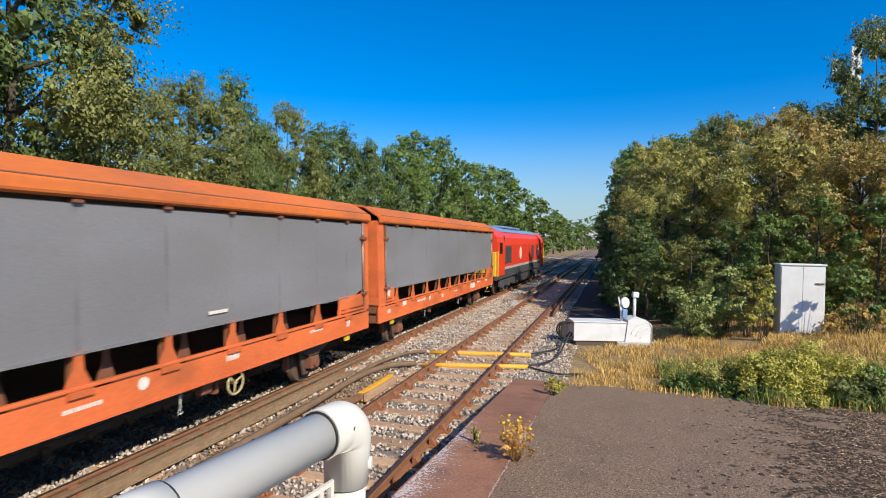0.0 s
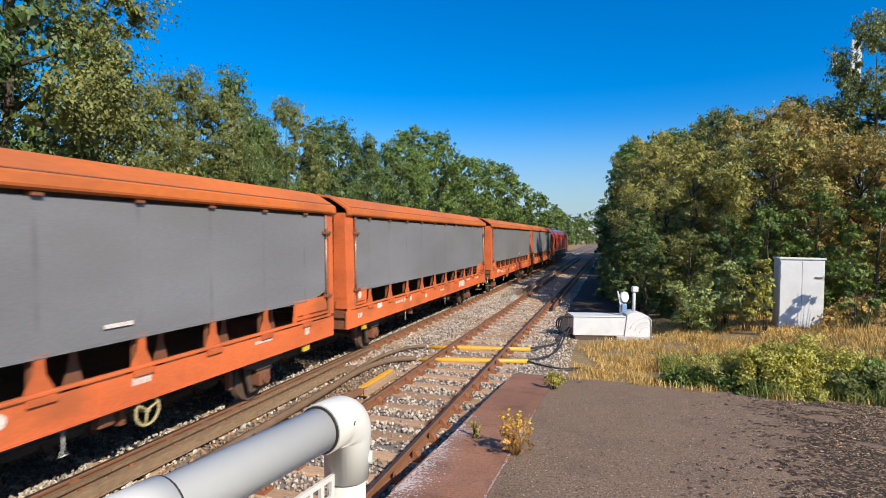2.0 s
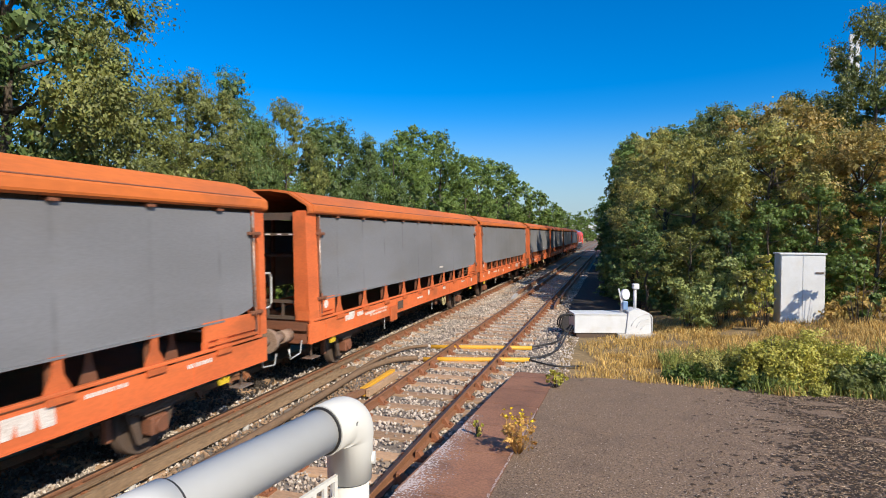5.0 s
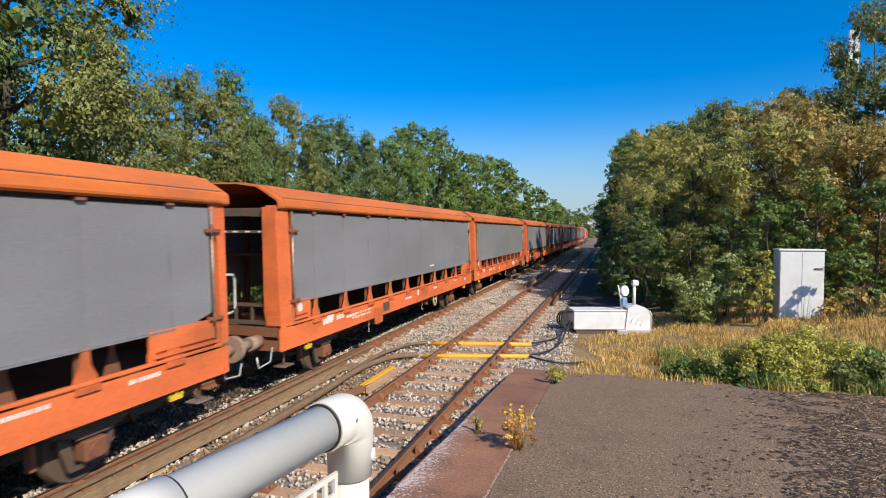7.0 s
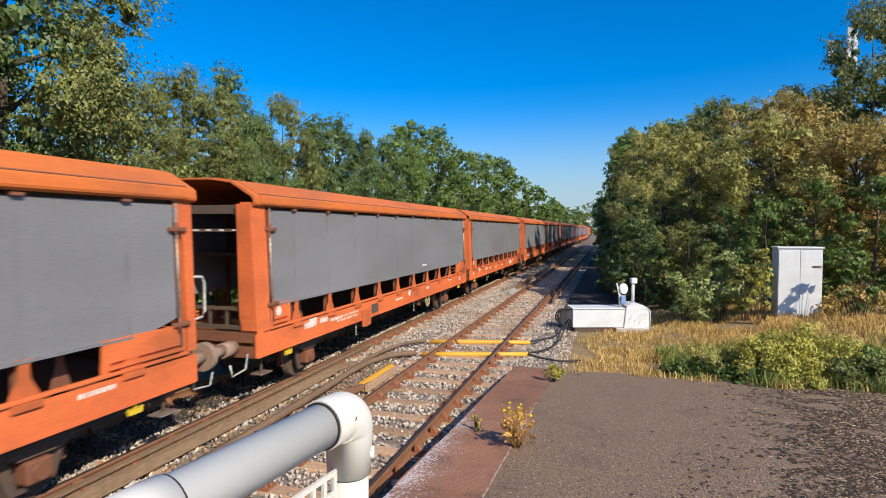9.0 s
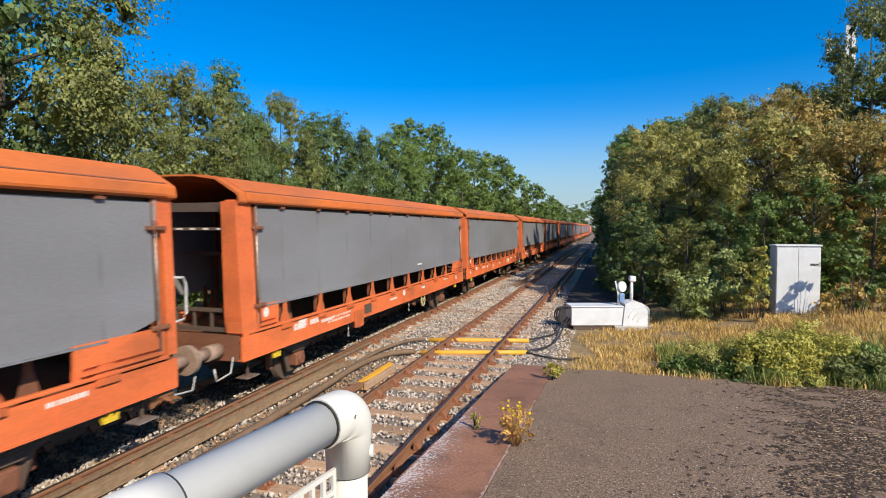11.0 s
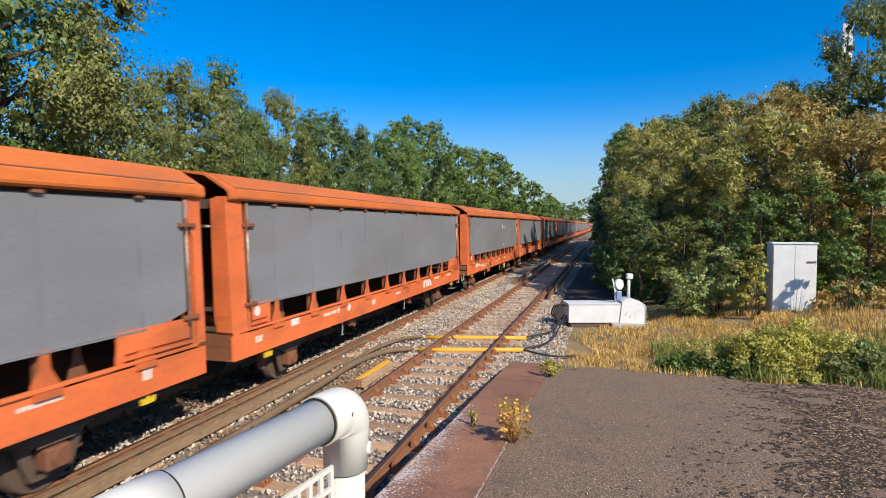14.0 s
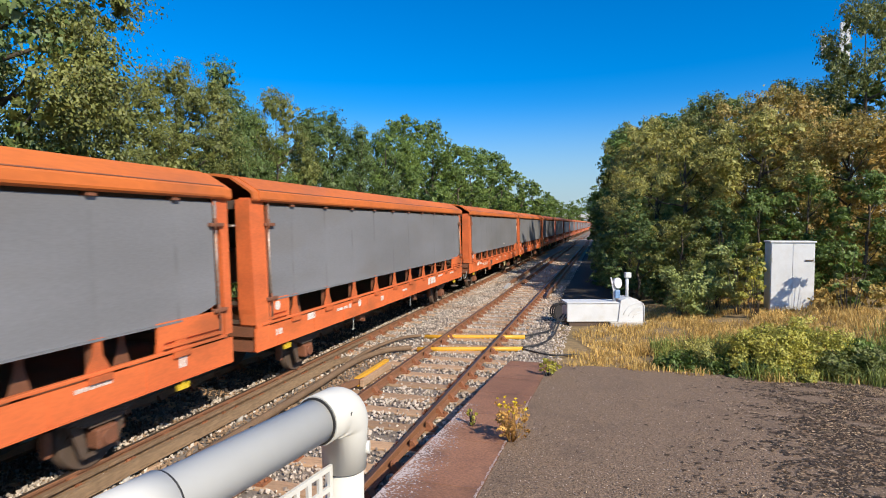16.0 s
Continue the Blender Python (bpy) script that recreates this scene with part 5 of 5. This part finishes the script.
def litter():
    rng = np.random.default_rng(9)

    def spread(n, mean, dev, share):
        y = 2.8 + 9.1 * rng.random(n)
        x = np.where(rng.random(n) < share, rng.normal(mean, dev, n) + 0.24 * (y - 6), rng.uniform(-1.0, 8, n))
        clump = np.array([noise.noise((p * 1.6, q * 2.4, 8)) for p, q in zip(x, y)])
        keep = (x > -1.0) & (x < 9.5) & (clump + 0.45 * rng.random(n) > 0.05)
        return x[keep], y[keep]

    x, y = spread(64000, 3.7, 0.95, 0.998)
    scatter("moss", "dark brown moss and dirt scabs on the asphalt", "moss", MOSS, x, y, 0.007 + 0.048 * rng.random(len(x)) ** 1.5, 0.7, 0.004, 1)
    x, y = spread(44000, 3.8, 0.95, 0.98)
    scatter("leaf_litter", "dry brown leaf litter on the asphalt", "leaf litter", LITTER, x, y, rng.uniform(0.006, 0.022, len(x)), 0.5, 0.010, 2)
    x, y = spread(34000, 3.9, 0.95, 0.985)
    scatter("twigs", "pale dry twigs and straw on the asphalt", "twig", TWIG, x, y, rng.uniform(0.010, 0.042, len(x)), 0.13, 0.010, 3)
    for name, m, n, seed in (("pale_grit", GRIT, 20000, 4), ("dark_grit", MOSS, 14000, 5)):
        y = 2.6 + 9.3 * rng.random(n) ** 1.3
        x = rng.uniform(-1.03, 6.5, n)
        scatter(name, "loose " + name.replace("_", " ") + " in the worn asphalt", "grit", m, x, y, rng.uniform(0.004, 0.013, n), 0.8, 0.004, seed)



litter()

# ---------------------------------------------------------------- lineside equipment
TURN = 16.7


def point_machine():
    t = thing("lineside_machine", "long white lineside machine box with lamp and post", "machine box")
    t.matrix_basis = pose(-1.08, 17.95, -0.12, 0, 0, TURN)
    part("box_body", box(B(), 0, 1.72, 0, 0.75, 0.05, 0.64, 0.02), WHITE_BOX, t)
    part("lid", box(B(), -0.02, 1.66, -0.03, 0.78, 0.64, 0.675, 0.012), WHITE_BOX, t)
    out = [(1.62, 0.03), (2.42, 0.03), (2.42, 0.55), (2.36, 0.68), (2.24, 0.76), (2.05, 0.80), (1.85, 0.80), (1.70, 0.74)]
    end = part("end_housing", prism(B(), out, "y", -0.04, 0.72), WHITE_BOX, t, "rounded white end housing with arched ribs")
    for r in (0.30, 0.46, 0.62):
        pts = [(2.36 - r * math.cos(a), -0.045, 0.06 + r * math.sin(a)) for a in [k * math.pi / 2 / 8 for k in range(2, 9)]]
        part("rib", tube(B(), pts, 0.011, 5), WHITE_BOX, end)
    part("plinth", box(B(), 1.35, 2.55, -0.12, 0.85, -0.12, 0.05, 0.02), CONCRETE, t, "concrete plinth")
    part("plinth_foot", box(B(), 0.08, 1.4, 0.05, 0.7, -0.12, 0.05), DIRTY_OR_SHADED, t)
    part("edge_tube", tube(B(), [(2.44, -0.05, 0.05), (2.44, -0.05, 0.56), (2.38, -0.05, 0.66)], 0.018, 8), WHITE_BOX, t)
    part("lamp_post", tube(B(), [(1.60, 0.3, 0.66), (1.60, 0.3, 1.15)], 0.05, 10), WHITE_BOX, t)
    bm = disc(B(), (1.68, 0.28, 1.26), (0.5, -0.82, 0.08), 0.17, 0.10, 22)
    part("lamp", bm, WHITE_BOX, t, "round white lamp on a short post")
    part("blade", prism(B(), [(1.44, 1.45), (1.48, 1.45), (1.64, 0.80), (1.58, 0.80)], "y", 0.22, 0.25), WHITE_BOX, t)
    part("hinge", box(B(), 1.58, 1.74, 0.15, 0.3, 0.78, 1.05, 0.02), LOCO_BLUE, t, "blue bracket")
    part("cap_post", tube(B(), [(2.02, 0.35, 0.78), (2.02, 0.35, 1.45)], 0.05, 12), WHITE_BOX, t)
    part("cap", box(B(), 1.94, 2.14, 0.26, 0.44, 1.42, 1.60, 0.03), WHITE_BOX, t)
    # coiled cables
    for k in range(3):
        pts = [(-0.16 - 0.05 * k + 0.22 * math.cos(a), 0.10 + 0.1 * k, 0.36 + (0.30 - 0.03 * k) * math.sin(a)) for a in [0.9 + j * 0.42 for j in range(13)]]
        part("cable_loop", tube(B(), pts, 0.026, 8), BLACK_RUBBER, t, "looped black cable")
    return t


point_machine()


def cabinet():
    t = thing("lineside_cabinet", "white metal two-door lineside equipment cabinet in the grass", "cabinet")
    t.matrix_basis = pose(4.98, 19.25, 0.30, 0, 0, 3)
    part("body", box(B(), 0, 1.22, 0, 0.55, 0, 2.16, 0.012), WHITE_BOX, t)
    part("roof", box(B(), -0.03, 1.25, -0.04, 0.59, 2.16, 2.21, 0.012), WHITE_BOX, t)
    for x0, x1 in ((0.02, 0.605), (0.615, 1.20)):
        d = part("door", box(B(), x0, x1, -0.022, 0.0, 0.05, 2.12, 0.006), WHITE_BOX, t)
        part("hinge", box(B(), x0 if x0 < 0.3 else x1 - 0.03, x0 + 0.03 if x0 < 0.3 else x1, -0.03, -0.02, 1.55, 1.68), GALV, d)
    part("handle", box(B(), 0.95, 1.16, -0.05, -0.02, 1.60, 1.64), DIRTY_OR_SHADED, t, "dark door handle")
    part("plinth", box(B(), -0.05, 1.27, -0.05, 0.60, -0.4, 0.0), CONCRETE, t)


cabinet()


def ducts():
    for x0, y0, x1, y1 in ((-4.85, 14.85, -2.1, 15.55), (-4.55, 13.3, -1.95, 14.05)):
        bm = B()
        p, q = Vector((x0, y0, -0.135)), Vector((x1, y1, -0.135))
        tube(bm, [p, p.lerp(q, 0.3), p.lerp(q, 0.7), q], 0.062, 10)
        solid("cable_duct", bm, DUCT, "orange-yellow cable duct laid under the rails", "duct", group="cable ducts")
    # cables from the ducts along the six-foot
    for k, (pts, r, m, lab) in enumerate((
            ([(-4.7, 13.25, -0.10), (-5.2, 12.7, -0.08), (-5.45, 11.5, -0.09), (-5.36, 9.5, -0.09), (-5.30, 7.2, -0.10), (-5.26, 5.0, -0.10), (-5.24, 0.0, -0.10)], 0.068, CABLE_BROWN, "dusty brown cable along the track"),
            ([(-4.95, 14.8, -0.10), (-5.35, 14.2, -0.08), (-5.6, 12.6, -0.09), (-5.46, 10.0, -0.12), (-5.40, 7.2, -0.13), (-5.37, 4.0, -0.13), (-5.35, 0.0, -0.13)], 0.045, CABLE_BROWN, "dusty brown cable along the track"),
            ([(-2.0, 14.05, -0.10), (-1.6, 14.5, -0.09), (-1.35, 15.6, -0.10), (-1.3, 17.2, -0.06), (-1.2, 17.9, 0.15)], 0.026, BLACK_RUBBER, "black cable to the white machine box"),
            ([(-2.1, 15.55, -0.10), (-1.8, 15.9, -0.09), (-1.45, 16.8, -0.10), (-1.35, 17.9, 0.05)], 0.026, BLACK_RUBBER, "black cable to the white machine box"),
            ([(-1.95, 14.0, -0.12), (-1.2, 13.6, -0.14), (-0.6, 13.9, -0.15)], 0.022, BLACK_RUBBER, "black cable in the grass"),
            ([(-4.75, 5.6, -0.06), (-4.95, 6.0, 0.0), (-5.15, 6.1, -0.05)], 0.03, BLACK_RUBBER, "black jumper cable between conductor rails"),
            ([(-4.75, 6.6, -0.06), (-4.95, 7.0, 0.0), (-5.15, 7.2, -0.05)], 0.03, BLACK_RUBBER, "black jumper cable between conductor rails"))):
        dense = []
        vs = [Vector(p) for p in pts]
        for i in range(len(vs) - 1):
            p0, p1, p2, p3 = vs[max(i - 1, 0)], vs[i], vs[i + 1], vs[min(i + 2, len(vs) - 1)]
            for j in range(6):
                s = j / 6
                dense.append(0.5 * ((2 * p1) + (p2 - p0) * s + (2 * p0 - 5 * p1 + 4 * p2 - p3) * s * s + (3 * p1 - p0 - 3 * p2 + p3) * s ** 3))
        dense.append(vs[-1])
        solid("cable", tube(B(), dense, r, 8), m, lab, "cable", group="cables")


ducts()


def guard_board():
    t = thing("guard_board", "orange-yellow ramp board at the conductor rail's end", "board")
    part("plank", box(B(), -4.71, -4.60, 9.9, 11.5, -0.14, 0.03, 0.008), DUCT, t)
    part("plank", box(B(), -4.58, -4.50, 9.9, 11.4, -0.14, 0.0, 0.008), TIMBER, t)


guard_board()


def ramp_end():
    """The pale ramp shoe where the conductor rail beyond the crossing ducts begins."""
    t = thing("rail_ramp_shoe", "pale ramp shoe at the start of a conductor rail", "rail shoe")
    part("shoe", prism(B(), [(27.0, -0.15), (28.3, -0.15), (28.3, 0.02), (27.9, 0.02), (27.0, -0.10)], "x", -4.70, -4.54), GALV, t)
    part("base", box(B(), -4.80, -4.44, 27.2, 28.2, -0.21, -0.15, 0.01), TIMBER, t)


ramp_end()


def far_things():
    # boarded crossing
    bm = B()
    for x0, x1 in ((-11.5, -7.9), (-7.75, -6.35), (-6.2, -4.3), (-4.15, -2.77), (-2.6, 1.0)):
        box(bm, x0, x1, 106, 110, -0.16, 0.0, 0.01)
    solid("track_crossing", bm, CONCRETE, "pale boarded crossing over the tracks", "crossing", "structure")
    # road bridge far down the line
    t = thing("road_bridge", "pale concrete road bridge over the railway", "bridge")
    part("deck", box(B(), -40, 26, 262, 272, 5.2, 6.2), CONCRETE, t)
    part("parapet", box(B(), -40, 26, 261.7, 262.0, 5.6, 7.4), WHITE_BOX, t, "pale parapet")
    for x0, x1 in ((-40, -12), (0.5, 26)):
        part("abutment", box(B(), x0, x1, 262.3, 271.5, -0.4, 5.2), CONCRETE, t)
    # mast behind the trees
    t = thing("radio_mast", "slim white radio mast behind the trees", "mast")
    t.matrix_basis = pose(16.05, 46.7, -0.4, 0, 0, 0)
    part("pole", tube(B(), [(0, 0, 0), (0, 0, 9), (0, 0, 16.4)], [0.26, 0.20, 0.16], 14), WHITE_BOX, t)
    for x0, x1, z0, z1 in ((0.0, 0.30, 14.6, 17.7), (0.36, 0.62, 14.6, 17.7), (-1.15, -0.85, 15.4, 16.9)):
        part("antenna", box(B(), x0, x1, -0.42, -0.24, z0, z1, 0.02), WHITE_BOX, t, "tall white antenna panel")
    part("antenna_arm", tube(B(), [(-1.0, -0.2, 14.6), (0.45, -0.2, 14.6)], 0.05, 8), GALV, t)
    part("antenna_arm", tube(B(), [(-1.0, -0.2, 16.0), (0.45, -0.2, 16.0)], 0.05, 8), GALV, t)
    # far woods closing the view
    m = KINDS["light", "far"][0]
    for i in range(16):
        tree(m, -44 + 5.6 * i, 285 + 9 * (i % 3), 1.5 + 0.15 * (i % 4), i * 67, "distant green tree beyond the bridge")


far_things()


# ---------------------------------------------------------------- movement
def wheel_turn(ob, radius):
    """Keys one wheelset, a row for each thirtieth of a second."""
    place = ob.location.copy()
    rows = []
    for k in range(481):
        t = k / 30
        turn = Matrix.Rotation(-((train_y(t) - 13.05) / radius) % (2 * math.pi), 4, "X")
        rows.append((t, Matrix.Translation(place) @ turn))
    walk(ob, rows)


def motions():
    times = [0.5 * k for k in range(33)]
    for ob, off in TRAIN:
        walk(ob, [(t, pose(FAR_C, train_y(t) + off, 0)) for t in times])
    keyed = {}
    for ob, off in TRAIN:
        for w in [c for c in ob.children_recursive if c.name.startswith("wheelset")]:
            key = (w.data.name, round(w.location.y, 3))
            if key not in keyed:
                wheel_turn(w, 0.53 if w.parent != ob else 0.42)
                keyed[key] = w.animation_data
            else:
                w.rotation_mode = "QUATERNION"
                data = w.animation_data_create()
                data.action = keyed[key].action
                data.action_slot = keyed[key].action_slot


motions()
